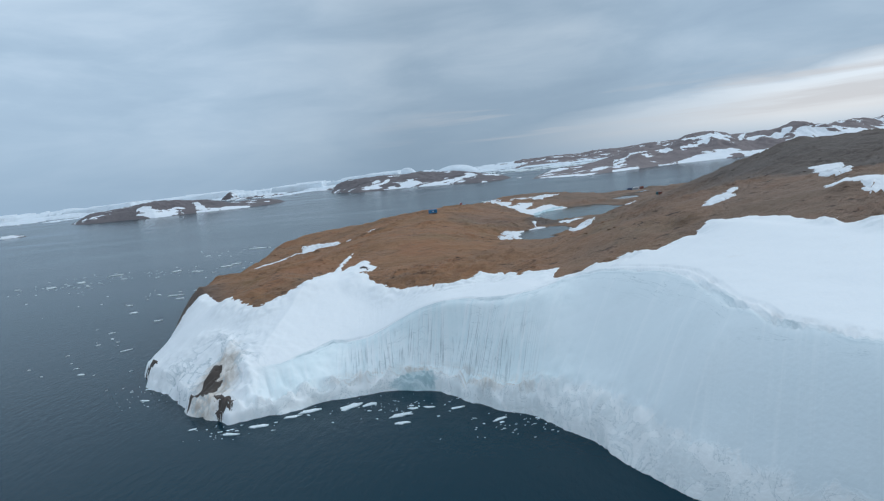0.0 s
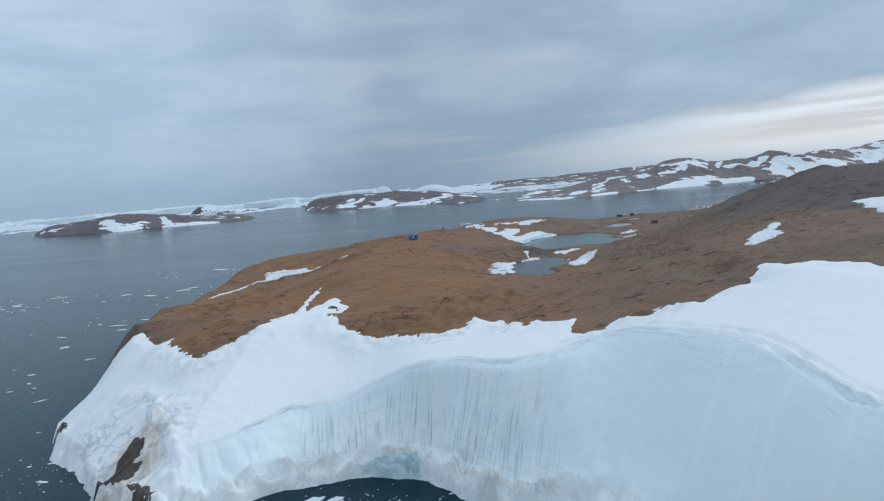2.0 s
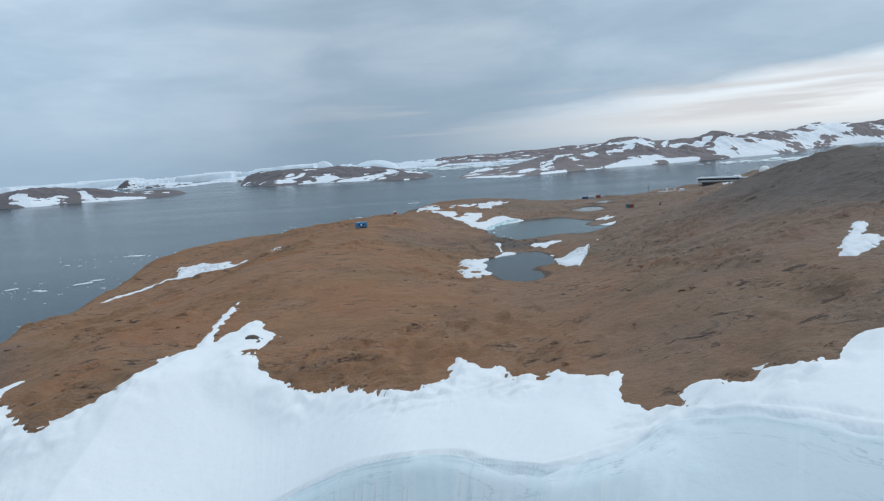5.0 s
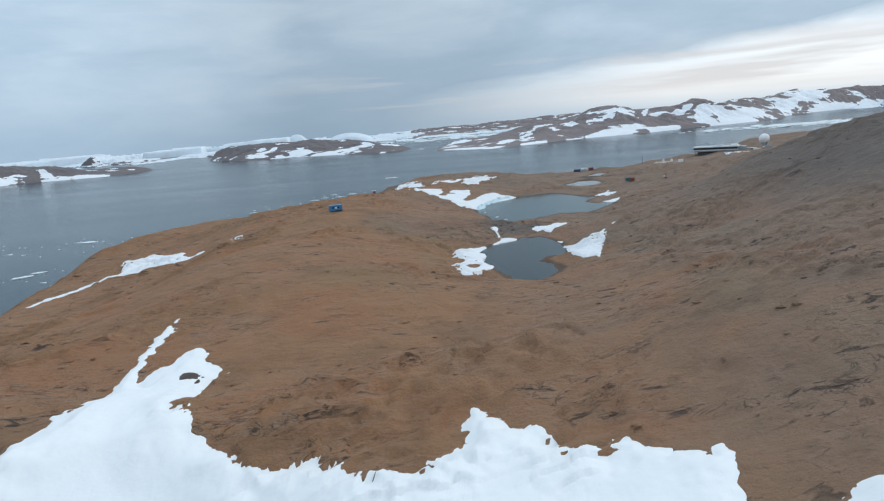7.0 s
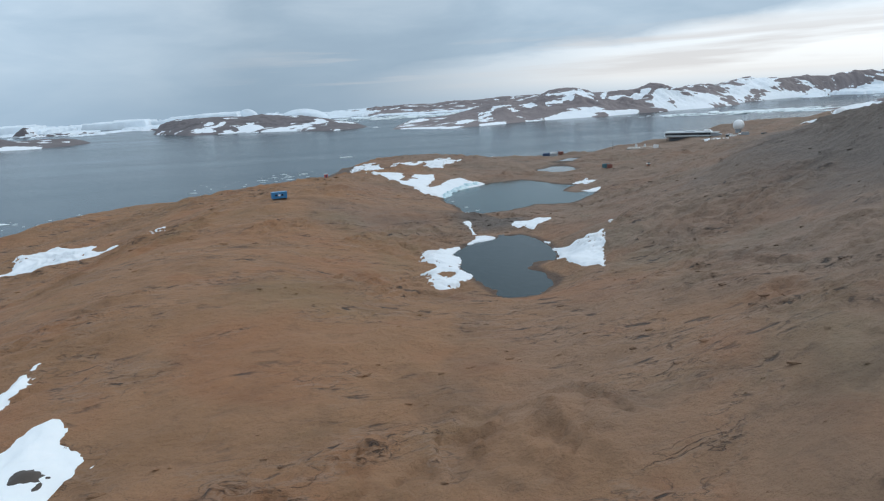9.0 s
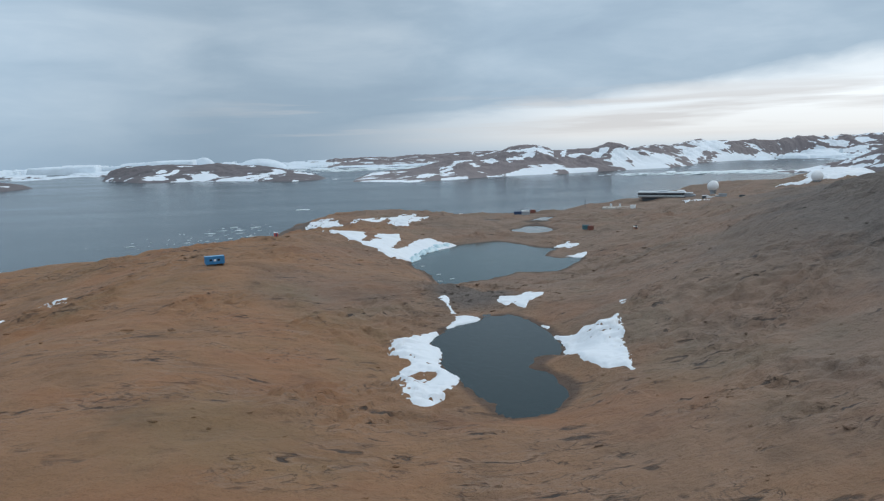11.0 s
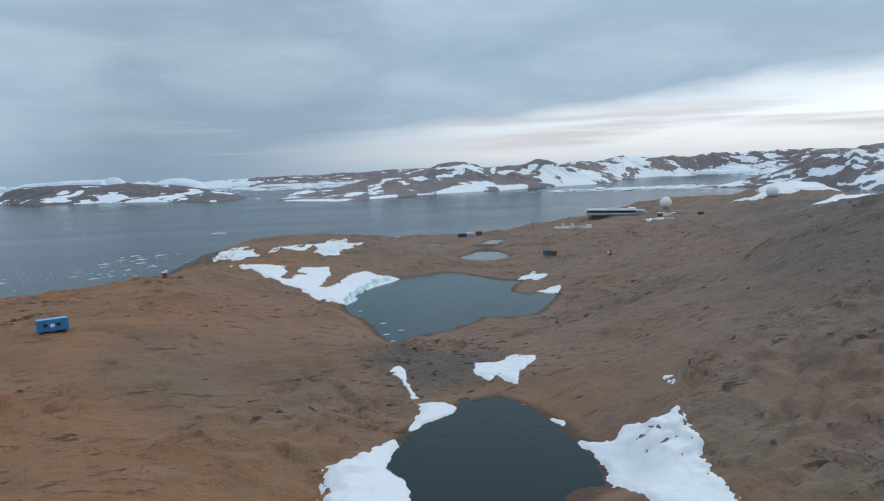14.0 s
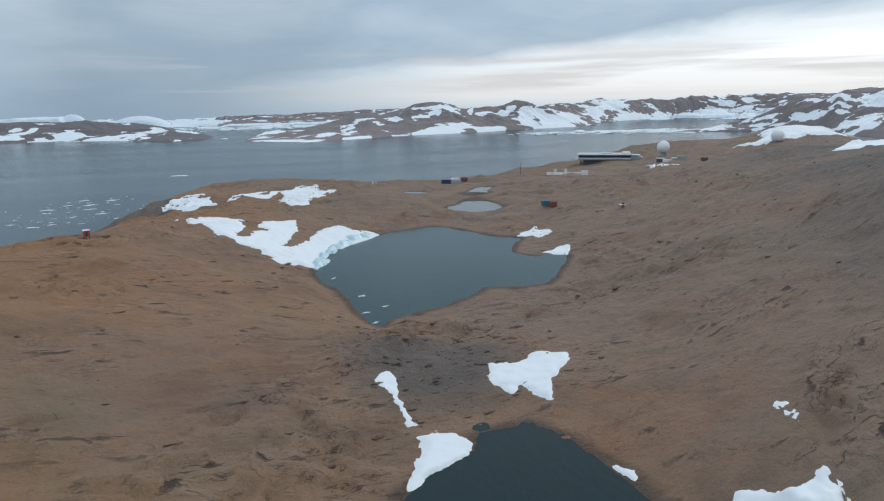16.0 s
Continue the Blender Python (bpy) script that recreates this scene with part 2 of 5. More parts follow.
def ice_nodes(t, n, place, bsdf):
    """Snow on top; on the cliff bare ice, its grain and painted flute shading running down the face."""
    def held(name):
        at = n("Attribute")
        at.attribute_name = name
        return at.outputs["Fac"]

    def times(a, b):
        return n("Math", {"op": "MULTIPLY"}, i0=a, i1=b).outputs[0]
    run, down, front, wall = held("run"), held("down"), held("front"), held("wall")
    fall = n("CombineXYZ", i0=run, i1=times(down, 20.0)).outputs[0]
    dirt = n("TexNoise", Vector=place, Scale=0.14, Detail=8.0, Roughness=0.7, Distortion=0.6).outputs[0]
    fine = n("TexNoise", Vector=place, Scale=0.9, Detail=7.0, Roughness=0.65).outputs[0]
    streak = n("TexNoise", Vector=n("Mapping", Vector=fall, Scale=(0.50, 0.035, 1)).outputs[0], Scale=1.0, Detail=6.0, Roughness=0.6).outputs[0]
    line = n("TexNoise", Vector=n("Mapping", Vector=fall, Rotation=(0, 0, 0.10), Scale=(1.5, 0.075, 1)).outputs[0], Scale=1.0, Detail=2.0, Roughness=0.5).outputs[0]
    group = n("TexNoise", Vector=n("Mapping", Vector=fall, Scale=(0.10, 0.10, 1)).outputs[0], Scale=1.0, Detail=4.0, Roughness=0.65).outputs[0]
    bands = n("TexNoise", Vector=n("Mapping", Vector=fall, Rotation=(0, 0, 0.03), Scale=(0.035, 0.75, 1)).outputs[0], Scale=1.0, Detail=5.0, Roughness=0.6, Distortion=0.5).outputs[0]
    crease = n("TexNoise", Vector=place, Scale=0.16, Detail=5.0, Roughness=0.6, Distortion=0.9).outputs[0]
    tone = n("TexNoise", Vector=n("Mapping", Vector=place, Scale=(0.03, 0.03, 0.10)).outputs[0], Scale=1.0, Detail=4.0).outputs[0]
    ice = mix(t, ramp(t, tone, [(0.35, 0.0), (0.65, 1.0)]), (0.73, 0.845, 0.875), (0.815, 0.89, 0.91))
    # eastern dome darkened to grey-blue: shade of its steep side put into the colour
    right = ramp(t, n("Math", {"op": "DIVIDE"}, i0=n("SeparateXYZ", i0=place).outputs[0], i1=50.0).outputs[0], [(0.0, 0.0), (0.5, 0.8)])
    ice = mix(t, right, ice, (0.70, 0.775, 0.81))
    ice = mix(t, ramp(t, streak, [(0.52, 0.0), (0.70, 0.35)]), ice, (0.85, 0.895, 0.91))
    ice = mix(t, times(ramp(t, streak, [(0.50, 0.0), (0.66, 0.5)]), wall), ice, (0.86, 0.90, 0.92))
    ice = mix(t, times(ramp(t, streak, [(0.28, 0.5), (0.45, 0.0)]), wall), ice, (0.60, 0.75, 0.80))
    # flutes: groove shade and lit ridge edges put into the colour
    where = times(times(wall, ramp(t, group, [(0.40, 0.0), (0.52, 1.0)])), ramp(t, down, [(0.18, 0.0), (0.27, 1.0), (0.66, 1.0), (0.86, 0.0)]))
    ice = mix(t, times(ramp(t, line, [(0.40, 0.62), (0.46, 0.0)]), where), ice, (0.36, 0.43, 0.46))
    ice = mix(t, times(ramp(t, line, [(0.50, 0.0), (0.54, 0.6), (0.60, 0.0)]), where), ice, (0.87, 0.91, 0.92))
    # thin cracks and layers that run along the face
    layer = times(ramp(t, bands, [(0.488, 0.0), (0.497, 0.75), (0.506, 0.0)]), ramp(t, group, [(0.42, 0.0), (0.56, 1.0)]))
    edge = ramp(t, down, [(0.72, 0.0), (0.84, 1.0), (1.05, 1.0), (1.2, 0.0)])
    ice = mix(t, times(layer, n("Math", {"op": "MAXIMUM"}, i0=wall, i1=edge).outputs[0]), ice, (0.42, 0.52, 0.56))
    # pale torn ice along the foot, silted bands over it, and an undercut's blue shade put into the colour
    low = n("Math", {"op": "MULTIPLY_ADD"}, i0=dirt, i1=-0.30, i2=down).outputs[0]
    foot = ramp(t, low, [(0.0, 1.0), (0.03, 1.0), (0.08, 0.0)])
    ice = mix(t, times(foot, 0.8), ice, mix(t, ramp(t, crease, [(0.40, 0.0), (0.56, 1.0)]), (0.76, 0.81, 0.825), (0.88, 0.905, 0.91)))
    ice = mix(t, times(foot, ramp(t, crease, [(0.485, 0.0), (0.497, 0.6), (0.509, 0.0)])), ice, (0.40, 0.49, 0.53))
    silt = times(ramp(t, down, [(0.10, 0.0), (0.17, 1.0), (0.24, 1.0), (0.36, 0.0)]), ramp(t, bands, [(0.44, 0.0), (0.56, 0.75)]))
    ice = mix(t, times(times(silt, wall), ramp(t, streak, [(0.38, 0.25), (0.58, 1.0)])), ice, (0.58, 0.54, 0.48))
    ice = mix(t, times(times(silt, ramp(t, dirt, [(0.52, 0.0), (0.64, 0.7)])), wall), ice, (0.36, 0.35, 0.33))
    ice = mix(t, times(silt, ramp(t, dirt, [(0.54, 0.0), (0.70, 0.35)])), ice, (0.60, 0.64, 0.655))
    # no hollow in the mesh here: the recess is only darker blue colour
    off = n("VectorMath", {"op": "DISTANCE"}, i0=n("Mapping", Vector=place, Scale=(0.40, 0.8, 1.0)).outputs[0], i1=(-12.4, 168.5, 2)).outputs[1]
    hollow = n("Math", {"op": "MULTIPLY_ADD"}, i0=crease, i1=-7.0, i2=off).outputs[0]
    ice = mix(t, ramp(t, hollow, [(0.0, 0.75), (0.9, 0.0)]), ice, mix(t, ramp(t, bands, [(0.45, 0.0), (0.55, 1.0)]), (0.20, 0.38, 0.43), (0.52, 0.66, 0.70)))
    # cracks along the rim where the snowfield breaks away
    rimwave = n("TexNoise", Vector=n("Mapping", Vector=fall, Scale=(0.09, 0.0, 1)).outputs[0], Scale=1.0, Detail=5.0, Roughness=0.6).outputs[0]
    at_rim = n("Math", {"op": "MULTIPLY_ADD"}, i0=rimwave, i1=-0.10, i2=down).outputs[0]
    rim = ramp(t, at_rim, [(0.86, 0.0), (0.885, 0.5), (0.895, 0.05), (0.92, 0.9), (0.93, 0.15), (0.95, 0.6), (0.96, 0.0)])
    rim = times(rim, ramp(t, bands, [(0.40, 0.25), (0.55, 1.0)]))
    snow = mix(t, fine, (0.80, 0.85, 0.885), (0.88, 0.90, 0.905))
    snow = mix(t, ramp(t, dirt, [(0.62, 0.0), (0.80, 0.25)]), snow, (0.70, 0.66, 0.60))
    face = times(front, ramp(t, at_rim, [(0.90, 1.0), (0.96, 0.0)]))
    c = mix(t, face, snow, ice)
    c = mix(t, times(times(rim, front), ramp(t, group, [(0.38, 0.2), (0.55, 0.8)])), c, (0.40, 0.52, 0.57))
    # earth smeared over the ice round a rock outcrop
    off = n("VectorMath", {"op": "DISTANCE"}, i0=n("Mapping", Vector=place, Scale=(1.2, 0.6, 0.5)).outputs[0], i1=(-122, 125, 4)).outputs[1]
    smear = n("Math", {"op": "MULTIPLY_ADD"}, i0=dirt, i1=-1.1, i2=n("Math", {"op": "DIVIDE"}, i0=off, i1=13.0).outputs[0]).outputs[0]
    c = mix(t, ramp(t, smear, [(-0.1, 0.85), (0.45, 0.0)]), c, mix(t, ramp(t, crease, [(0.40, 0.0), (0.60, 1.0)]), (0.44, 0.37, 0.30), (0.80, 0.76, 0.70)))
    # crease shade of the crumpled folds, drawn as grey-blue lines in the colour
    off = n("VectorMath", {"op": "DISTANCE"}, i0=place, i1=(-112, 216, 8)).outputs[1]
    crumple = times(ramp(t, n("Math", {"op": "DIVIDE"}, i0=off, i1=40.0).outputs[0], [(0.45, 1.0), (0.75, 0.0)]), ramp(t, n("TexNoise", Vector=place, Scale=0.075, Detail=4.0, Roughness=0.55, Distortion=1.2).outputs[0], [(0.465, 0.0), (0.488, 0.8), (0.50, 0.2), (0.51, 0.6), (0.525, 0.0)]))
    c = mix(t, crumple, c, (0.40, 0.48, 0.52))
    t.links.new(c, bsdf.inputs["Base Color"])
    grain = times(streak, times(wall, 2.0))
    torn = times(times(foot, front), n("TexNoise", Vector=place, Scale=0.5, Detail=7.0, Roughness=0.7).outputs[0])
    h = n("Math", {"op": "MULTIPLY_ADD"}, i0=torn, i1=4.0, i2=n("Math", {"op": "ADD"}, i0=grain, i1=fine).outputs[0]).outputs[0]
    t.links.new(n("Bump", Strength=0.3, Distance=0.3, Height=h).outputs[0], bsdf.inputs["Normal"])


def water_nodes(deep, wave, tone, gloss, chop=0.22, rough=(0.13, 0.18)):
    def build(t, n, place, bsdf):
        bsdf.inputs["Specular IOR Level"].default_value = gloss
        bsdf.inputs["Specular Tint"].default_value = (0.52, 0.81, 1.0, 1)
        swell = n("TexNoise", Vector=n("Mapping", Vector=place, Rotation=(0, 0, 0.3), Scale=(1.0, 0.45, 1)).outputs[0], Scale=wave, Detail=5.0, Roughness=0.6).outputs[0]
        slick = n("TexNoise", Vector=n("Mapping", Vector=place, Rotation=(0, 0, 0.25), Scale=(0.3, 1.2, 1)).outputs[0], Scale=0.006, Detail=5.0, Roughness=0.55).outputs[0]
        t.links.new(mix(t, slick, deep, tone), bsdf.inputs["Base Color"])
        t.links.new(ramp(t, slick, [(0.3, rough[0]), (0.7, rough[1])]), bsdf.inputs["Roughness"])
        t.links.new(n("Bump", Strength=chop, Distance=0.3, Height=swell).outputs[0], bsdf.inputs["Normal"])
    return build


ROCK = surface("weathered_brown_rock", None, 0.92, build=rock_nodes((0.322, 0.174, 0.090), (0.244, 0.168, 0.121), (0.060, 0.044, 0.036)))
SNOW = surface("old_snow", None, 0.75, build=snow_nodes)
ICE = surface("glacier_ice", None, 0.6, build=ice_nodes)
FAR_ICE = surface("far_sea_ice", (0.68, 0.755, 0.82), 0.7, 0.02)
SEA = surface("sea_water", None, 0.2, build=water_nodes((0.001, 0.022, 0.036), 0.35, (0.002, 0.029, 0.046), 0.24, 0.6, (0.15, 0.20)), ior=1.33)
POOL_WATER = surface("shallow_pool_water", None, 0.2, build=water_nodes((0.13, 0.135, 0.125), 0.9, (0.18, 0.18, 0.165), 0.4), ior=1.33)
POND_WATER = surface("dark_pond_water", None, 0.12, build=water_nodes((0.014, 0.026, 0.028), 0.9, (0.020, 0.034, 0.036), 0.30), ior=1.33)
LAKE_WATER = surface("lake_water", None, 0.12, build=water_nodes((0.013, 0.042, 0.046), 0.9, (0.017, 0.050, 0.053), 0.32), ior=1.33)


def part(name, bm, material, parent=None, label=""):
    """Links a bmesh as one mesh object."""
    me = bpy.data.meshes.new(name)
    bm.to_mesh(me)
    bm.free()
    me.materials.append(material)
    ob = new(name, me)
    ob.parent = parent
    if label:
        ob["label"] = label
    return ob


def sheet(name, x, y, z, material, keep=None, parent=None, smooth=True, values=None):
    """A surface over a rectangular net of points; keep: which of them to hold on to."""
    ny, nx = x.shape
    ids = np.arange(nx * ny).reshape(ny, nx)
    quads = np.stack([ids[:-1, :-1], ids[:-1, 1:], ids[1:, 1:], ids[1:, :-1]], -1).reshape(-1, 4)
    if keep is not None:
        quads = quads[keep.ravel()[quads].any(1)]
    used, quads = np.unique(quads, return_inverse=True)
    quads = quads.reshape(-1, 4)
    me = bpy.data.meshes.new(name)
    co = np.stack([x.ravel(), y.ravel(), z.ravel()], -1)[used]
    me.vertices.add(len(co))
    me.vertices.foreach_set("co", co.astype(np.float32).ravel())
    me.loops.add(quads.size)
    me.loops.foreach_set("vertex_index", quads.astype(np.int32).ravel())
    me.polygons.add(len(quads))
    me.polygons.foreach_set("loop_start", np.arange(0, quads.size, 4, dtype=np.int32))
    me.polygons.foreach_set("loop_total", np.full(len(quads), 4, np.int32))
    if smooth:
        me.polygons.foreach_set("use_smooth", np.ones(len(quads), bool))
    me.update(calc_edges=True)
    for key, held in (values or {}).items():
        me.attributes.new(key, "FLOAT", "POINT").data.foreach_set("value", held.ravel()[used].astype(np.float32))
    me.materials.append(material)
    ob = new(name, me)
    ob.parent = parent
    return ob


def net(xs, ys):
    return np.meshgrid(np.array(xs, float), np.array(ys, float))

# ---- shape of the land, in plan and height ----
COAST = [(-154, 255), (-142, 235), (-127, 224), (-109, 202), (-90, 189), (-77, 195), (-58, 206), (-38, 211), (-23, 206),
         (-9, 190), (5, 180), (14, 169), (22, 155), (32, 136), (52, 112), (95, 70), (190, 10), (420, -60), (1000, -60),
         (1000, 520), (880, 600), (740, 690), (600, 790), (500, 850), (400, 880), (300, 890), (200, 882), (120, 866),
         (50, 842), (0, 800), (-30, 745), (-55, 690), (-98, 645), (-150, 600), (-203, 530), (-208, 450), (-192, 370),
         (-166, 298)]
POND = [(14.0, 408.2), (16.3, 414.3), (18.6, 417.2), (22.2, 421.4), (31.8, 425.0), (33.4, 428.6), (41.9, 429.6), (44.9, 423.8), (46.0, 413.4), (45.6, 402.4), (44.6, 393.9), (42.1, 388.7), (38.1, 388.6), (35.4, 386.1), (32.7, 382.6), (34.1, 379.2), (35.8, 373.9), (35.6, 370.4), (33.0, 364.6), (28.8, 360.5), (23.5, 358.1), (19.0, 357.7), (16.3, 361.7), (15.4, 371.1), (14.1, 380.4), (12.3, 387.8), (13.1, 393.5), (14.5, 398.8)]
LAKE = [(31.7, 545.5), (31.4, 529.8), (32.6, 521.6), (33.9, 510.6), (33.5, 502.9), (33.8, 495.5), (34.9, 489.7), (36.7, 486.8), (39.0, 490.1), (43.5, 491.2), (47.5, 492.7), (56.4, 495.2), (63.7, 499.9), (69.9, 504.7), (74.5, 503.8), (80.5, 502.3), (86.1, 501.6), (92.9, 507.1), (102.8, 518.8), (109.7, 528.3), (111.1, 531.2), (105.6, 532.0), (100.3, 531.7), (97.8, 536.5), (96.5, 540.9), (100.1, 547.0), (109.6, 558.7), (111.0, 562.7), (103.6, 567.4), (100.2, 575.2), (95.0, 591.0), (89.1, 598.1), (71.9, 592.8), (64.4, 588.8), (59.0, 583.0), (54.9, 579.2), (49.8, 575.1), (44.7, 570.3), (40.7, 565.3), (37.0, 557.9)]
POND_Z, LAKE_Z = 26.5, 24.0
POOLS = [([(112.7, 640.2), (122.4, 647.8), (130.4, 659.5), (140, 666.6), (139.3, 647.8), (138, 629.2), (129.8, 621.6), (120.8, 620.6), (112.2, 626.8)], 24.6),
         ([(136.7, 682.2), (145.8, 691.4), (157.6, 706.1), (168.9, 706.4), (156.4, 691.4), (154.4, 678.2), (144.4, 672.8), (139.4, 672.9), (136.3, 677.1)], 24.5),
         ([(108.1, 702.2), (116.8, 706.1), (123.7, 699.5), (114.1, 688.1), (106.4, 689.6)], 24.6)]


def hash2(ix, iy, seed):
    h = (ix.astype(np.int64) * 374761393 + iy.astype(np.int64) * 668265263 + seed * 974634777) & 0xFFFFFFFF
    h = ((h ^ (h >> 13)) * 1274126177) & 0xFFFFFFFF
    return ((h ^ (h >> 16)) & 0xFFFF) / 65535.0


def vnoise(x, y, seed=0):
    """Smooth value noise in -1..1."""
    ix, iy = np.floor(x), np.floor(y)
    fx, fy = x - ix, y - iy
    fx, fy = fx * fx * fx * (fx * (fx * 6 - 15) + 10), fy * fy * fy * (fy * (fy * 6 - 15) + 10)
    a, b = hash2(ix, iy, seed), hash2(ix + 1, iy, seed)
    c, d = hash2(ix, iy + 1, seed), hash2(ix + 1, iy + 1, seed)
    return (a + (b - a) * fx + (c - a) * fy + (a - b - c + d) * fx * fy) * 2 - 1


def fbm(x, y, scale, octaves=4, seed=0, gain=0.5):
    total, amp = 0, 1.0
    for n in range(octaves):
        total = total + amp * vnoise(x / scale + 17.3 * n, y / scale - 9.1 * n, seed + n)
        scale, amp = scale * 0.47, amp * gain
    return total


def step(x, a, b):
    s = np.clip((x - a) / (b - a), 0, 1)
    return s * s * (3 - 2 * s)


def inside(x, y, poly, arc=False):
    """Distance to an outline, positive inside; with arc, also how far along the outline the nearest point lies."""
    p = np.array(poly, float)
    q = np.roll(p, -1, 0)
    best, where, odd, run = np.full(x.shape, 1e18), np.zeros(x.shape), np.zeros(x.shape, bool), 0.0
    for (ax, ay), (bx, by) in zip(p, q):
        dx, dy = bx - ax, by - ay
        s = np.clip(((x - ax) * dx + (y - ay) * dy) / (dx * dx + dy * dy + 1e-9), 0, 1)
        d = (x - ax - s * dx) ** 2 + (y - ay - s * dy) ** 2
        if arc:
            where = np.where(d < best, run + s * math.hypot(dx, dy), where)
        best = np.minimum(best, d)
        run += math.hypot(dx, dy)
        if dy:
            odd ^= ((ay > y) != (by > y)) & (x < ax + (y - ay) * dx / dy)
    d = np.sqrt(best) * np.where(odd, 1, -1)
    return (d, where) if arc else d


# hills and hollows on the plateau: centre, reach, height
HILLS = []
HILLS += [(-190, 329, 46, -1.7), (-190, 391, 46, -3.0), (-190, 453, 46, -10.4), (-190, 515, 46, -0.6), (-190, 577, 46, 3.5), (-128, 205, 46, -2.8), (-128, 267, 46, 9.8), (-128, 329, 46, -8.1), (-128, 391, 46, -1.4), (-128, 453, 46, -4.9), (-128, 515, 46, -2.0), (-128, 577, 46, -0.6), (-128, 639, 46, -5.0), (-66, 205, 46, -1.1), (-66, 267, 46, -1.7), (-66, 329, 46, 6.2), (-66, 391, 46, 8.9), (-66, 453, 46, 5.4), (-66, 515, 46, 4.6), (-66, 577, 46, 3.5)]
HILLS += [(-66, 639, 46, -9.2), (-4, 267, 46, -8.8), (-4, 329, 46, 7.0), (-4, 391, 46, -8.7), (-4, 453, 46, 3.1), (-4, 515, 46, 2.4), (-4, 577, 46, 5.8), (-4, 639, 46, 2.1), (58, 205, 46, 2.6), (58, 267, 46, 10.1), (58, 329, 46, -1.2), (58, 391, 46, -2.4), (58, 453, 46, -0.6), (58, 515, 46, -7.6), (58, 577, 46, -4.4), (58, 639, 46, 3.9), (120, 205, 46, -0.5), (120, 267, 46, 8.3), (120, 329, 46, 1.3), (120, 391, 46, 5.7)]
HILLS += [(120, 453, 46, -1.1), (120, 515, 46, -5.2), (120, 577, 46, -2.3), (182, 205, 46, 2.4), (182, 267, 46, 2.6), (182, 391, 46, 7.5), (182, 453, 46, 5.8), (182, 515, 46, 1.8), (182, 577, 46, -1.1), (182, 639, 46, -6.1), (244, 267, 46, 0.8), (244, 329, 46, 1.4), (244, 391, 46, 5.5), (244, 453, 46, 3.5), (244, 515, 46, 2.4), (244, 577, 46, -0.6), (200, 100, 85, 9.4), (200, 220, 85, 9.2), (200, 340, 85, 9.9), (200, 460, 85, 8.4)]
HILLS += [(200, 580, 85, 2.1), (200, 700, 85, 1.3), (200, 820, 85, -21.5), (320, 220, 85, 14.0), (320, 340, 85, 10.8), (320, 460, 85, 9.1), (320, 580, 85, 11.3), (320, 700, 85, -2.0), (320, 820, 85, -0.6), (440, 220, 85, 14.9), (440, 340, 85, 10.0), (440, 460, 85, 5.7), (440, 580, 85, 2.1), (440, 700, 85, 8.5), (440, 820, 85, 7.0), (560, 460, 85, 12.7), (560, 580, 85, 10.0), (560, 700, 85, -1.3), (560, 820, 85, 2.1), (680, 220, 85, 14.0)]
HILLS += [(680, 340, 85, 20.7), (680, 460, 85, 10.4), (30, 770, 60, -1.9), (120, 770, 60, 0.5), (210, 770, 60, 11.8), (300, 770, 60, 0.8)]
HILLS += [(178, 405, 14, 3.0), (212, 400, 14, -3.0), (-22, 252, 26, 2.2), (-172, 440, 18, 2.5), (-108, 442, 26, -4.0), (-142, 466, 20, 4.2), (-45, 473, 15, 3.6), (-28, 545, 16, 1.3), (462, 748, 24, 12), (48, 768, 36, 4.5)]
PLATEAU = 28.0


def plateau(x, y):
    z = np.full(x.shape, PLATEAU)
    for cx, cy, reach, h in HILLS:
        z = z + h * np.exp(-((x - cx) ** 2 + (y - cy) ** 2) / (2 * reach * reach))
    return z


def shore_width(x, y):
    """How far in from the shore the land has reached its height."""
    w = np.interp(x, [-80, -72, -64, -58, -50, -37, -22, -9, 0, 28, 70], [18, 21, 25, 23, 18.5, 15, 13.8, 16.2, 19, 39, 45])
    w = w + (np.interp(y, [100, 120, 145, 170, 190], [16, 20, 26.5, 37, 41]) - w) * step(x, 12, 34)
    w = w + (34 - w) * step(y, 300, 420)
    return w + (26 - w) * step(y, 640, 720)


def rise_of(x, y, d):
    """The slope from the shore (0) to the plateau (1); the ice cliff has a foot and a steep face, lower towards its western end."""
    s = d / shore_width(x, y)
    slope = 1 - (1 - np.clip(s, 0, 1)) ** 1.5
    wall = np.interp(s, [0, 0.03, 0.14, 0.28, 0.86, 1.0], [0, 0.08, 0.15, 0.22, 0.95, 1.0])
    low = np.interp(d, [0, 1, 5, 15, 23, 60], [0, 0.06, 0.12, 0.35, 0.46, 1.0])
    head = np.interp(d, [0, 1.5, 12, 30, 60], [0, 0.08, 0.33, 0.62, 1.0])
    ice = step(-y, -250, -232) * step(-x, -24, 6)
    r = slope + (wall - slope) * ice
    west = step(-x, 20, 64) * step(-y, -300, -262)
    r = r + (low - r) * west
    return r + (head - r) * step(-x, 88, 104) * step(-y, -320, -280)


def land(x, y):
    """Smooth height of the land, with the lake basins."""
    d = inside(x, y, COAST)
    rise = np.where(d > 0, rise_of(x, y, np.maximum(d, 0)), np.maximum(d, -30) * 0.012)
    z = plateau(x, y) * rise
    for poly, level in [(POND, POND_Z), (LAKE, LAKE_Z)] + POOLS:
        if len(poly) > 2:
            e = inside(x, y, poly)
            rim = level + 0.05 - 0.10 * e
            z = np.where(e > 0, level - np.minimum(2.5, 0.12 * e + 0.15), rim + (z - rim) * step(-e, 0, 14))
    return z

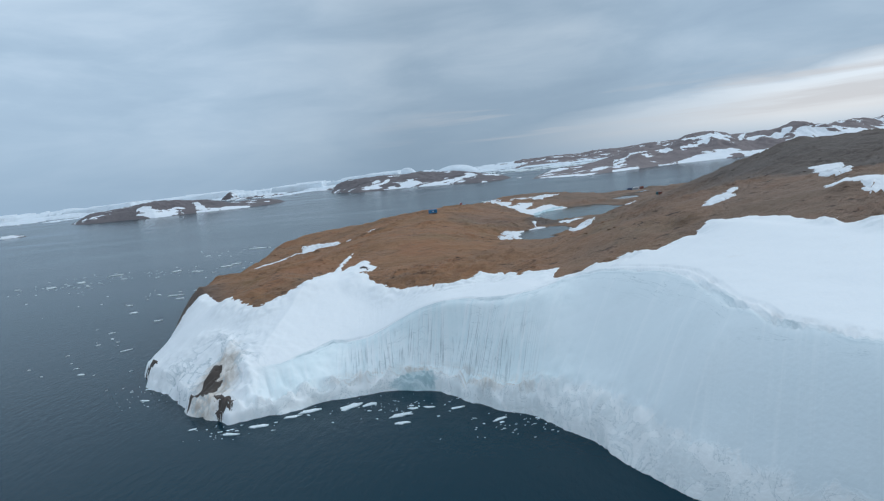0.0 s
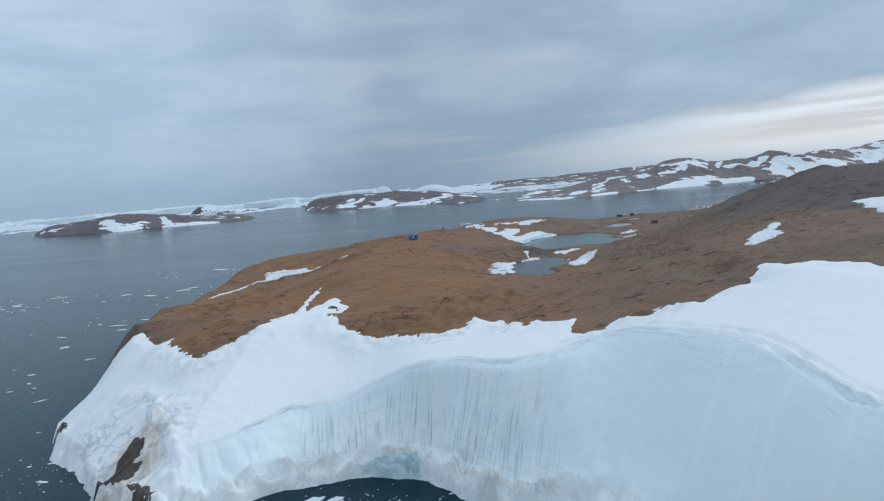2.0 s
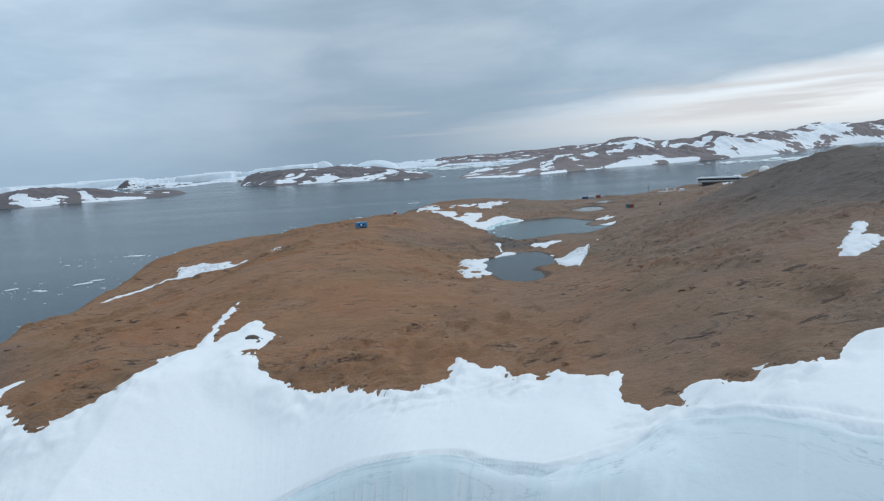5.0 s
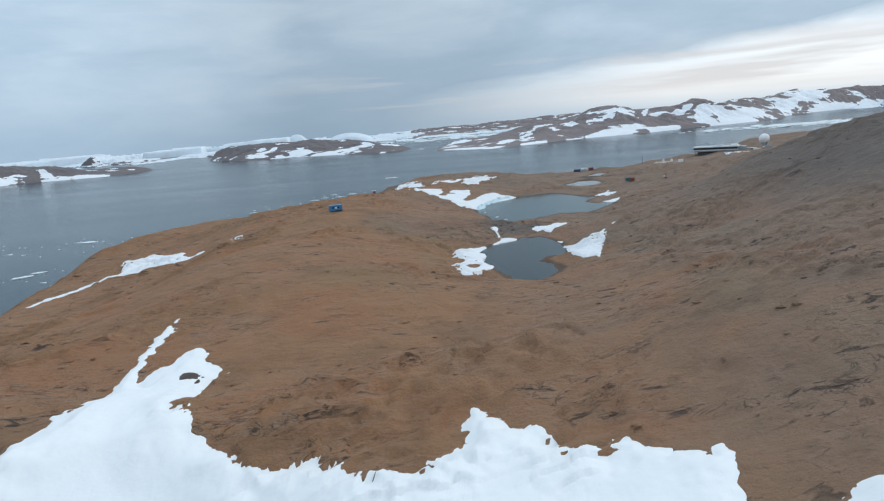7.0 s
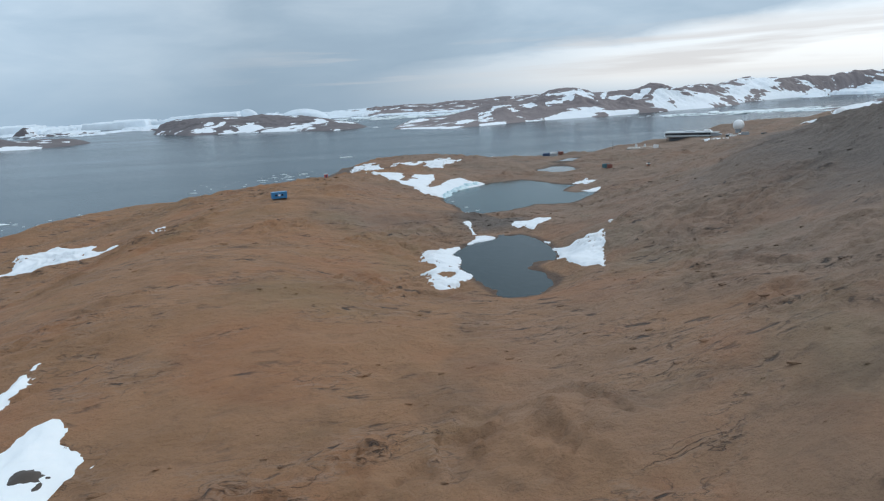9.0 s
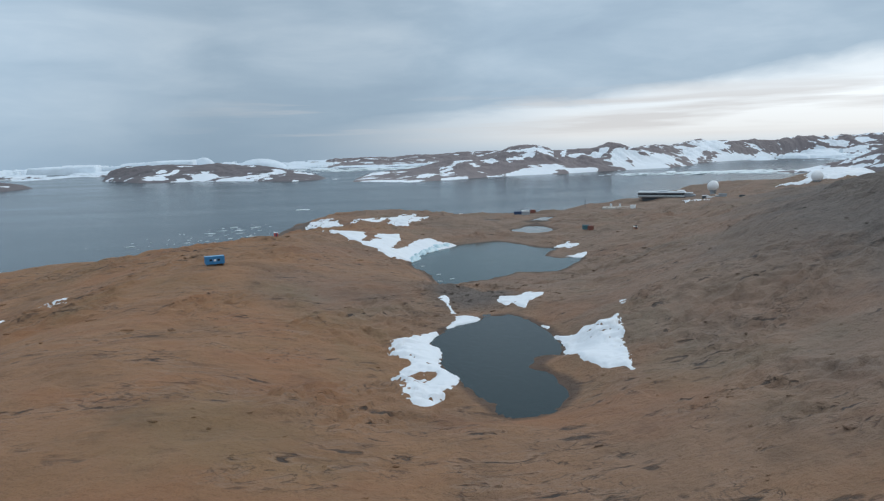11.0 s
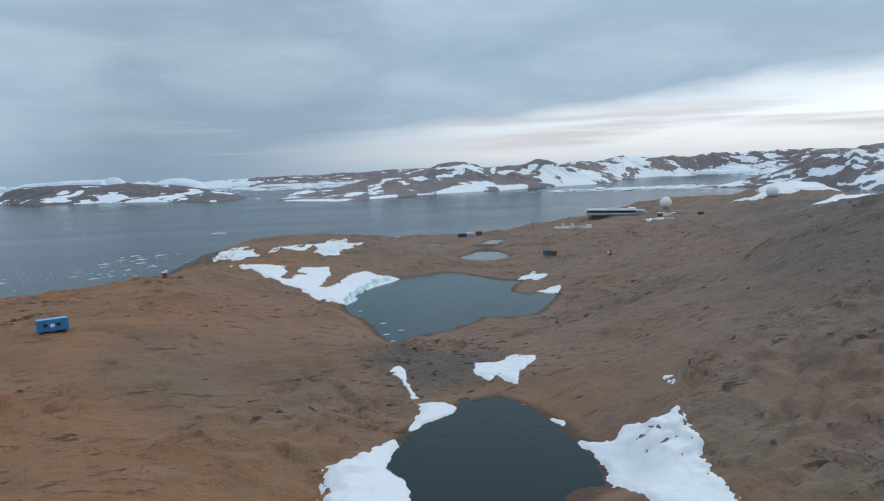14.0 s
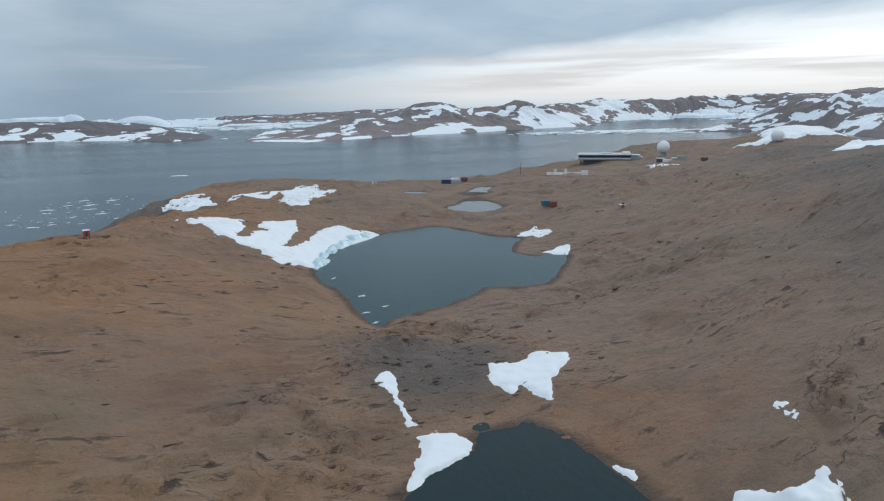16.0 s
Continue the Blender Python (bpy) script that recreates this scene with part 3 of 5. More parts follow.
# ---- sea, ground, glacier, lakes ----
def run(*stretches):
    """Coordinates in stretches of (from, to, step)."""
    return np.concatenate([np.arange(a, b, s) for a, b, s in stretches])


rings = np.concatenate([[0], 30 * 1.06 ** np.arange(0, 88)])
rings = np.append(rings[rings < 4850], 4850)
turn = np.linspace(0, 2 * math.pi, 181)
ra, rt = np.meshgrid(rings, turn)
sea = sheet("water_sea", ra * np.cos(rt), ra * np.sin(rt) + 150, ra * 0.0, SEA)
tagged(sea, "dark blue-grey sea with a faint ripple under cloud", "water", kind="structure")

GLACIER = [(-155, 254), (-162, 270), (-167, 286), (-167, 302), (-148, 308), (-137, 296), (-126, 292), (-120, 280), (-113, 265), (-101, 254),
           (-97, 251), (-93, 259), (-87, 260), (-83, 267), (-80.4, 280.5), (-78.5, 284.1), (-77.1, 287.9), (-76.7, 294.3), (-75.5, 299.8), (-75.6, 303.3), (-77, 312.5), (-75.6, 317.6), (-73.1, 321.5), (-73.6, 313.1), (-73.8, 302.7), (-73.5, 295.8), (-72.5, 289.9), (-68.9, 295.1), (-64.1, 303.2), (-60.2, 299), (-58.8, 295.1), (-56, 290.9), (-54.2, 292), (-55.6, 288.4), (-58.3, 286.4), (-58.4, 280.9), (-58.2, 276), (-55.7, 269.8), (-54.6, 266.9), (-52.4, 266.4), (-50.2, 265.2), (-47.3, 262.9), (-43.6, 259.4), (-40.7, 259.1), (-37.9, 259.9), (-35.6, 260.8), (-33.3, 259.1), (-32.8, 256.9), (-29.9, 255.9), (-27, 253.5), (-24, 251.5), (-23.5, 251.9), (-22.6, 250.5), (-19.9, 248.7), (-17.5, 250.9), (-14.5, 253.5), (-12.8, 255.3), (-11.6, 261), (-10.6, 265.2), (-8.8, 271), (-7.9, 267.6), (-7.3, 266.1), (-4.6, 261), (-2.7, 257.6), (0.7, 257.2), (2.1, 256.6), (2.4, 251.8), (3.3, 247.7), (5.8, 247), (6.9, 243), (8.9, 245.1), (11.4, 247.3), (11.8, 245.9), (18.8, 237.2), (21.3, 239.6), (19.1, 229.2), (20.8, 221.1), (22.7, 221.7), (26.1, 219.7), (29.6, 224.6), (33.2, 226.5), (38.1, 220.5), (42.5, 222.5), (49.9, 220.7), (52.9, 219.7), (56.8, 222.6), (61.4, 226.5), (66.3, 226.5), (67.7, 230), (76.2, 237.6), (80, 234), (89, 230), (96, 220), (107, 203),
           (125, 190), (170, 175), (280, 130), (430, 60), (420, -60), (190, 10), (95, 70), (52, 112), (32, 134), (22, 153),
           (14, 167), (5, 178), (-9, 188), (-23, 204), (-38, 209), (-58, 204), (-77, 193), (-90, 187), (-109, 200),
           (-127, 222), (-142, 233)]


def relief(x, y):
    """Ledges, gullies and lumps of the bare rock."""
    u, v = x * 0.9 + y * 0.43, y * 0.9 - x * 0.43
    swell = fbm(u, v * 1.4, 52, 3, 11, 0.45)
    rib = 1 - 2 * np.abs(fbm(u, v * 1.6, 34, 4, 31, 0.5))
    rough = step(fbm(u, v * 1.5, 38, 3, 45, 0.55), -0.05, 0.5)
    bed = (v + 12 * fbm(x, y, 26, 4, 41, 0.55)) / 8.0
    scarp = (1 - (bed - np.floor(bed))) * rough
    cross = (u + 9 * fbm(x, y, 22, 3, 47)) / 11.0
    slab = (1 - (cross - np.floor(cross))) * rough
    return 1.9 * swell + 0.30 * rib + 1.0 * scarp + 0.55 * slab + (0.30 + 0.45 * rough) * fbm(u, v * 1.2, 9, 5, 51, 0.62)


def bare(x, y):
    """The rock surface, as it is also under the edges of the snow."""
    d = inside(x, y, COAST)
    e = np.full(x.shape, -1e3)
    z = land(x, y)
    r = relief(x, y) * step(d, -6, 12)
    basins = [(POND, POND_Z), (LAKE, LAKE_Z)] + POOLS
    for poly, level in basins:
        e = np.maximum(e, inside(x, y, poly))
    z = z + r * (1 - 0.85 * step(e, -9, -1))
    for poly, level in basins:
        e = inside(x, y, poly)
        z = np.where((e < 0) & (e > -20), np.maximum(z, level + 0.06 - 0.02 * e), z)
        z = z + 0.17 * fbm(x, y, 7, 4, 63) * (1 - step(np.abs(e), 2, 6))
    return z


def rock(x, y):
    d, g = inside(x, y, COAST), inside(x, y, GLACIER)
    return bare(x, y) - 4.0 * step(g, 4, 14) - 3.5 * step(g, -1.5, 1.5) * (1 - step(d, 10, 26)) - 14 * step(g, -8, 2) * (1 - step(d, 22, 40)) * (1 - step(y, 150, 190)) * step(x, 10, 30) - 9 * step(g, -2, 2) * (1 - step(d, 9, 16)) * step(x, -45, -30) * (1 - step(y, 215, 235))


gx, gy = net(run((-240, -60, 1.9), (-60, 130, 0.85), (130, 240, 2.4), (240, 460, 4), (460, 1010, 11)),
             run((-80, 200, 7), (200, 480, 0.85), (480, 560, 1.35), (560, 720, 1.9), (720, 910, 2.6)))
wet = np.zeros(gx.shape)
for pool in [POND, LAKE] + [p for p, _ in POOLS]:
    e = inside(gx, gy, pool) + 0.5 * fbm(gx, gy, 6, 3, 67)
    wet = np.maximum(wet, step(e, -2.6, -0.6))
ground = sheet("ground", gx, gy, rock(gx, gy), ROCK, values={"wet": wet})
tagged(ground, "bare brown weathered rock of a low coastal headland", "ground", kind="structure")

ix, iy = net(run((-162, -105, 0.7), (-105, 20, 0.5), (20, 75, 0.8), (75, 130, 1.5), (130, 440, 9)), run((-66, 110, 6), (110, 150, 1.5), (150, 184, 0.8), (184, 245, 0.5), (245, 325, 0.8)))
FOLD = [(-122, 244), (-113, 240), (-101, 226), (-93, 216), (-89, 208), (-85, 200), (-82, 194)]


def ice_top(x, y):
    """Height of the snowfield and its ice cliff."""
    g = inside(x, y, GLACIER)
    g = g - 0.8 + 1.2 * fbm(x, y, 7, 4, 73, 0.6) * (1 - step(np.abs(g), 4, 9))
    d, along = inside(x, y, COAST, True)
    d = d + (1.1 * fbm(x, y, 9, 4, 89, 0.6) - 0.3) * (1 - step(d, 4, 12)) * step(-y, -262, -240)
    body = step(g, 4, 14)
    front = (1 - step(d, 50, 70)) * step(-y, -262, -240)
    face = np.clip(d / shore_width(x, y), 0, 1.3)
    cliff = np.clip(4 * face * (1 - face), 0, 1) * front
    low = land(x, y)
    z = low + (bare(x, y) - low) * 0.8 * (1 - body) + np.clip(g * 0.30 + 0.05, -2.0, 1.3) + body * (0.5 * fbm(x, y, 42, 3, 71) + 0.07 * fbm(x, y, 5, 3, 75))
    wall = step(-x, -30, 0)
    groove = (1 - np.abs(vnoise(along / 2.3, d * 0.03, 81))) ** 2
    flute = -groove * step(vnoise(along / 13, d * 0, 82), -0.4, 0.2) * step(face, 0.22, 0.38) * (1 - step(face, 0.85, 1.0))
    z = z + cliff * (wall * 1.5 * flute + 0.8 * vnoise(along / 11, d / 16, 85) + (0.12 + 0.25 * wall) * fbm(x, y, 4, 3, 87))
    foot = np.exp(-((face - 0.13) / 0.11) ** 2) * front
    block = 1 - 2 * np.abs(fbm(x, y, 6.5, 4, 91, 0.6))
    z = z + foot * (0.4 + 2.0 * block + 0.8 * np.round(2 * fbm(x, y, 4, 2, 92)) / 2) * (0.45 + 0.55 * wall) * step(d, 0, 3)
    line = face - 0.99 - 0.05 * fbm(along, d * 0, 16, 3, 93)
    torn = (np.exp(-(line / 0.018) ** 2) + 0.7 * np.exp(-((line - 0.07) / 0.014) ** 2) * step(x, -10, 20)) * front
    z = z - torn * (0.5 + 1.2 * np.abs(fbm(x, y, 6, 3, 95))) * step(x, -85, -60)
    # a crumpled fold of ice round the hollow with the rock outcrop
    fold = np.full(x.shape, 1e9)
    for (ax, ay), (bx, by) in zip(FOLD, FOLD[1:]):
        s = np.clip(((x - ax) * (bx - ax) + (y - ay) * (by - ay)) / ((bx - ax) ** 2 + (by - ay) ** 2), 0, 1)
        fold = np.minimum(fold, np.hypot(x - ax - s * (bx - ax), y - ay - s * (by - ay)))
    z = z + np.exp(-(fold / 3.2) ** 2) * (1.0 + 0.8 * (1 - 2 * np.abs(fbm(x, y, 6, 4, 97, 0.5)))) * step(d, 0.5, 5)
    head = np.exp(-(((x + 112) / 24) ** 2 + ((y - 216) / 20) ** 2))
    z = z + head * (0.9 * (1 - 2 * np.abs(fbm(x, y, 9, 4, 98, 0.55))) + 0.9 * fbm(x, y, 11, 4, 99, 0.5) - 0.9 * np.exp(-(((x + 103) / 7) ** 2))) * step(d, 0.5, 5)
    return np.where(d < 0.4, np.minimum(z, d * 3.0), z), g, d


iz, g, d = ice_top(ix, iy)
d, along = inside(ix, iy, COAST, True)
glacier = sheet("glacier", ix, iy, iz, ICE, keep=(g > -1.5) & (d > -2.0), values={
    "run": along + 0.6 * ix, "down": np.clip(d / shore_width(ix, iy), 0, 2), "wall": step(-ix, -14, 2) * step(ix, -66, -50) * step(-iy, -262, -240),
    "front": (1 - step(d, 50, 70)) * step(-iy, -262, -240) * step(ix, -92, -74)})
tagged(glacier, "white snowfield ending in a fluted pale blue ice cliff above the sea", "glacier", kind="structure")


def water_sheet(name, outline, level, material, label):
    p = np.array(outline, float)
    c = p.mean(0)
    wide = np.abs(p - c).max() + 14
    x, y = net(np.arange(c[0] - wide, c[0] + wide, 1.5), np.arange(c[1] - wide, c[1] + wide, 1.5))
    ob = sheet(name, x, y, x * 0 + level, material, keep=inside(x, y, outline) > -7)
    return tagged(ob, label, "water", kind="structure")


water_sheet("water_pond", POND, POND_Z, POND_WATER, "still dark grey meltwater pond in a rock hollow")
for pool, level in POOLS:
    water_sheet("water_pool", pool, level, POOL_WATER, "shallow grey meltwater pool on the flat rock")
water_sheet("water_lake", LAKE, LAKE_Z, LAKE_WATER, "still grey-green meltwater lake among bare rock")


# ---- snow patches lying on the rock ----
def snow_patch(outline, label, depth=0.9, reach=0.32, grain=0.8, material=None):
    p = np.array(outline, float)
    lo, hi = p.min(0) - 3, p.max(0) + 3
    size = max(0.42, min(1.4, (hi - lo).max() / 130))
    lo, hi = lo - 1, hi + 1
    x, y = net(np.arange(lo[0], hi[0], size), np.arange(lo[1], hi[1], size))
    wide = min(1.0, float((p.max(0) - p.min(0)).max()) / 30)
    s = 0.1 + inside(x, y, outline) + grain * (0.25 + 0.75 * wide) * fbm(x, y, 3 + 5 * wide, 4, 131) + 0.55 * grain * fbm(x, y, 2.2, 3, 137, 0.6)
    z = bare(x, y) * 0.93 + land(x, y) * 0.07 + np.clip(s * reach, -1.6, depth) + 0.06 * fbm(x, y, 3, 3, 141)
    ob = sheet("snow_patch", x, y, z, material or SNOW, keep=s > -1.5)
    return tagged(ob, label, "snow", "snow patches on the rock", "stuff")


SNOWS = [
    ("snow drift with a thin tail on the brown slope above the sea", 1.0, [(-148, 449.3), (-145.7, 453.4), (-141.7, 458), (-146.2, 470.5), (-151.1, 488.1), (-143.5, 493.1), (-137.3, 492.2), (-120.9, 481.1), (-121.3, 472.9), (-114.4, 467.7), (-107.4, 470.8), (-106.8, 465.3), (-113.6, 459.9), (-120.6, 456.3), (-127.4, 453), (-135.6, 454.1), (-142.6, 455.4), (-145.3, 450.8)]),
    ("thin streak of snow on the brown slope above the sea", 0.3, [(-98.7, 466.8), (-97, 471.7), (-88.7, 469.9), (-87.4, 465.6), (-93.5, 463.3)]),
    ("long thin strip of snow on the brown slope above the sea", 0.3, [(-167.7, 426.8), (-162.5, 439.3), (-156.5, 445.3), (-149, 449.9), (-155.1, 442.5), (-160.9, 435.9), (-165.5, 426.5)]),
    ("ragged snow patch on the rock at the pond's edge", 0.8, [(2.2, 396.3), (4, 408.4), (7.2, 410.3), (11.7, 412.4), (16.7, 416.2), (16.8, 414), (13.8, 407), (14.5, 398.9), (12.5, 392.2), (12, 387.8), (14.2, 381), (12.7, 377.1), (7.3, 366.9), (4.6, 362.4), (1.1, 363.8), (1.1, 374.4), (-0.1, 376.3), (1.1, 380.6), (3.7, 377), (9.6, 382.8), (10.3, 385.3), (3.9, 382.6), (2.2, 385.3), (3, 387.9), (5.8, 390.4), (5.4, 390.4)]),
    ("small snow patch at the head of the pond", 0.6, [(20.6, 419.7), (23.9, 425.5), (25.9, 431.4), (28.6, 432.2), (31.5, 430.7), (32.3, 427.1), (29.8, 423.6), (26.6, 421.8), (24, 421.4)]),
    ("narrow strip of snow in a rock gully", 0.4, [(24.9, 448.4), (27.1, 449.7), (26.8, 442.2), (26.7, 435.1), (25.5, 434.6), (25.2, 441.5)]),
    ("snow patch on the rock bar between pond and lake", 0.6, [(44.2, 450.1), (46.5, 449.7), (49.6, 447.6), (55.1, 450.8), (59.8, 446.6), (57.6, 443.6), (54.4, 441.9), (51.6, 438.2), (48.1, 433), (46.3, 435.8), (46.4, 439.7), (43.3, 437.6), (42.6, 441.6)]),
    ("snow patch with a ragged edge beside the pond", 0.8, [(46.3, 414.2), (47.5, 412.7), (46.4, 404.6), (47.9, 401.9), (49.7, 400), (52.5, 402.7), (54.9, 400.1), (56.2, 397.3), (57.8, 396.9), (60, 398), (58.7, 394.4), (57.3, 390.3), (51.1, 374.8), (47.3, 364.3), (46.6, 368.9), (43.8, 370.7), (42.3, 373.8), (41, 378), (41.6, 385.3), (43.6, 392.8), (45, 396.8), (45, 403.3)]),
    ("tiny snow patch on bare rock", 0.3, [(66.7, 413.3), (68.1, 412), (68.8, 409.1), (64.7, 403.6), (65.9, 407.7), (67.3, 411)]),
    ("broad snow bank with an ice lip at the lake shore", 0.85, [(-7.4, 586.5), (-4.4, 586.8), (-0.7, 591.7), (1.2, 599), (7.1, 601.1), (9.9, 600.6), (12.2, 588.8), (14, 588.6), (16.2, 587.5), (14.7, 585.9), (12.5, 587), (14.8, 583.4), (12.7, 572.2), (10.5, 564.5), (14.8, 565.3), (17.2, 573.2), (20.3, 575.8), (21.3, 576.8), (19.3, 582.6), (21.7, 589), (24, 591.9), (29.2, 594), (34.7, 596.3), (32.9, 582.4), (31.1, 577.6), (25.9, 563.1), (24.7, 560.8), (27.6, 562.4), (31.9, 567), (36.8, 579.4), (43.6, 588.6), (50.1, 594.2), (52.8, 591.7), (54.4, 590), (57.8, 590.4), (60.6, 592.9), (63.8, 592.1), (64.9, 589.2), (60.5, 584.4), (55.1, 579.9), (51.2, 577), (45.2, 572.5), (40.9, 566.4), (38.5, 561.1), (36, 557.4), (32.6, 544.9), (29.9, 546), (28.4, 546.7), (22, 541.2), (18.3, 543.3), (19.4, 545.6), (15.8, 544.6), (16.9, 548), (14.4, 551.1), (11.5, 555.4), (7.9, 562.8), (6.2, 562.9), (4.1, 575.1), (2, 580.8), (-1.8, 580)]),
    ("snow patch on the low rock hill beyond the lake", 0.7, [(37.3, 661), (42.8, 691), (45.5, 718.7), (50.7, 722.8), (56, 737), (61.9, 733.3), (69.6, 744.4), (61.9, 702.3), (65.4, 700.3), (72.7, 713.4), (74.7, 696.4), (65, 676), (57.4, 665.5), (48.5, 652.8), (43.4, 636.8), (38.2, 634.8)]),
    ("thin streak of snow on the rock hill", 0.4, [(16.6, 682.5), (21.4, 695.7), (26.1, 701.7), (30.6, 704.6), (36.3, 717.5), (36.5, 710.6), (31.2, 695.5), (34.8, 690.4), (41.9, 713.8), (41.9, 706.5), (33.3, 676.2), (27.6, 686.3), (23.6, 687.8)]),
    ("snow drift on the seaward side of the rock hill", 0.7, [(-15.2, 679.4), (-11.7, 689.7), (-6.7, 700.2), (-2.7, 716.1), (1.5, 720.2), (4.8, 714.6), (3.9, 698.3), (5.9, 692.5), (8.5, 674.2), (3.4, 674), (-0.4, 662.7), (-6.4, 664)]),
    ("small snow patch on the shore of the lake", 0.3, [(111.4, 563.4), (116, 568.4), (119.9, 568.9), (120.1, 565), (124, 563.3), (122.6, 558.1), (115.7, 555.2), (114.2, 560.8)]),
    ("small snow patch on a rock spit in the lake", 0.25, [(105.9, 536.1), (110.8, 537.1), (114.3, 541), (116.9, 538.5), (111.2, 529.7), (108.3, 532.9)]),
    ("lone snow patch on the brown hillside", 0.7, [(80.8, 260.8), (86.8, 269), (93.2, 276.9), (100.5, 284), (102.4, 283.7), (94.5, 268.5), (88.9, 262.2), (84.9, 261.2), (81.2, 258.7)]),
    ("snow patch on the dark hill", 0.9, [(144, 310), (156, 321), (160, 316), (152, 292), (144, 275), (135, 261), (130, 267)]),
    ("strip of snow at the foot of the dark hill", 0.8, [(118, 247), (126, 243), (140, 236), (150, 222), (135, 212), (126, 220), (122, 236)]),
    ("snowfield on the ridge below a white radome", 1.5, [(384, 737), (405, 740), (425, 748), (440, 765), (465, 778), (490, 768), (505, 748), (494, 726), (470, 722), (450, 721), (428, 725), (400, 730)]),
    ("snow bank on the far dark slope", 1.2, [(330, 612), (372, 640), (420, 662), (440, 650), (400, 622), (350, 600)]),
    ("thin strip of snow in front of the research station", 0.5, [(249, 668), (256, 676), (262, 672), (268, 662), (262, 664), (255, 667)]),
]
for label, depth, outline in SNOWS:
    snow_patch(outline, label, depth if depth > 1 else depth * 0.6, 0.8 if depth > 4 else 0.4, 1.5 if "hill" in label else 0.8)
LIP_ICE = surface("blue_lake_ice", (0.50, 0.66, 0.72), 0.4, 0.9, 0.9)
snow_patch([(35, 547), (39, 560), (46, 571), (54, 580), (63, 588), (60, 590), (51, 583), (43, 574), (37, 563), (32, 551), (31, 543)], "ridged blue ice lip where the snow bank meets the lake", 1.5, 0.7, 1.6, LIP_ICE)


# ---- land across the water ----
def far_land(name, front, crest, back, material, label, seed, rough=15.0, nx=260, ny=70, snows=(), fade=(0.07, 0.07)):
    """Land lofted from its near shore over its crest to its far shore."""
    t = np.linspace(0, 1, nx)

    def along(line):
        p = np.array(line, float)
        s = np.linspace(0, 1, len(p))
        return [np.interp(t, s, p[:, k]) for k in range(p.shape[1])]
    fx, fy = along(front)
    cx, cy, cz = along(crest)
    v = np.linspace(0, 1.35, ny)[:, None]
    x = fx + (cx - fx) * v
    y = fy + (cy - fy) * v
    rise = np.where(v < 1, 1 - (1 - np.minimum(v, 1)) ** 1.6, 1 - ((v - 1) / 0.35) ** 2 * 0.5 * back)
    z = cz * rise
    ridge = 1 - 2 * np.abs(fbm(x, y, 130, 3, seed + 9, 0.4))
    crag = 1 - 2 * np.abs(fbm(x + y * 0.5, y * 1.6, 52, 4, seed + 17, 0.55))
    lumps = rough * (0.9 * fbm(x, y, 190, 3, seed, 0.45) + 0.55 * ridge + 0.28 * crag + 0.10 * fbm(x, y, 24, 3, seed + 23, 0.6))
    ends = step(t, 0, fade[0]) * step(1 - t, 0, fade[1])
    z = (z + lumps * np.clip(v * 2.2, 0, 1) * np.clip(np.abs(z) / 25, 0.15, 1) * np.clip(1.6 - v, 0.3, 1)) * ends
    z = z - 2 * (1 - np.clip(v * 12, 0, 1)) - 4 * (1 - ends) - 60 * step(v, 1.15, 1.35)
    ob = sheet(name, x, y, z, material)
    lie = np.full(x.shape, -1.0)
    for su, sv, ru, rv in snows:
        lie = np.maximum(lie, 1 - ((t - su) / ru) ** 2 - ((v - sv) / rv) ** 2)
    held = ob.data.attributes.new("snow", "FLOAT", "POINT")
    hollow = -0.5 * ridge - 0.3 * crag + 0.5 * fbm(x * 0.5, y * 1.3, 85, 4, seed + 31)
    held.data.foreach_set("value", (np.maximum(lie, -0.7) + hollow).ravel().astype(np.float32))
    return tagged(ob, label, "hills", kind="structure")


# low, high: rock tones with the purple-grey of distance haze put into the colour
def far_nodes(cover, low=(0.128, 0.112, 0.120), high=(0.262, 0.222, 0.218)):
    def build(t, n, place, bsdf):
        up = n("SeparateXYZ", i0=n("NewGeometry").outputs["Normal"]).outputs[2]
        z = n("SeparateXYZ", i0=place).outputs[2]
        patch = n("TexNoise", Vector=n("Mapping", Vector=place, Rotation=(0, 0, 0.4), Scale=(0.006, 0.012, 0.035)).outputs[0], Scale=1.0, Detail=4.0, Roughness=0.5, Distortion=0.6).outputs[0]
        spot = n("TexNoise", Vector=n("Mapping", Vector=place, Scale=(0.02, 0.03, 0.08)).outputs[0], Scale=1.0, Detail=4.0, Roughness=0.55).outputs[0]
        tone = n("TexNoise", Vector=place, Scale=0.03, Detail=7.0, Roughness=0.65).outputs[0]
        bare = mix(t, tone, low, high)
        snow = mix(t, tone, (0.74, 0.80, 0.86), (0.86, 0.89, 0.92))
        drift = n("Attribute")
        drift.attribute_name = "snow"
        lie = n("Math", {"op": "MULTIPLY_ADD"}, i0=spot, i1=0.55, i2=n("Math", {"op": "MULTIPLY"}, i0=patch, i1=0.8).outputs[0]).outputs[0]
        lie = n("Math", {"op": "MULTIPLY_ADD"}, i0=up, i1=0.15, i2=lie).outputs[0]
        lie = n("Math", {"op": "MULTIPLY_ADD"}, i0=drift.outputs["Fac"], i1=0.20, i2=lie).outputs[0]
        t.links.new(mix(t, ramp(t, lie, [(cover, 0.0), (cover + 0.012, 1.0)]), bare, snow), bsdf.inputs["Base Color"])
        t.links.new(n("Bump", Strength=0.8, Distance=4.0, Height=tone).outputs[0], bsdf.inputs["Normal"])
    return build


HILL_SNOW = surface("hill_rock_and_snow", None, 0.9, build=far_nodes(0.765))
HILL_WHITE = surface("hill_deep_snow_and_rock", None, 0.9, build=far_nodes(0.735))
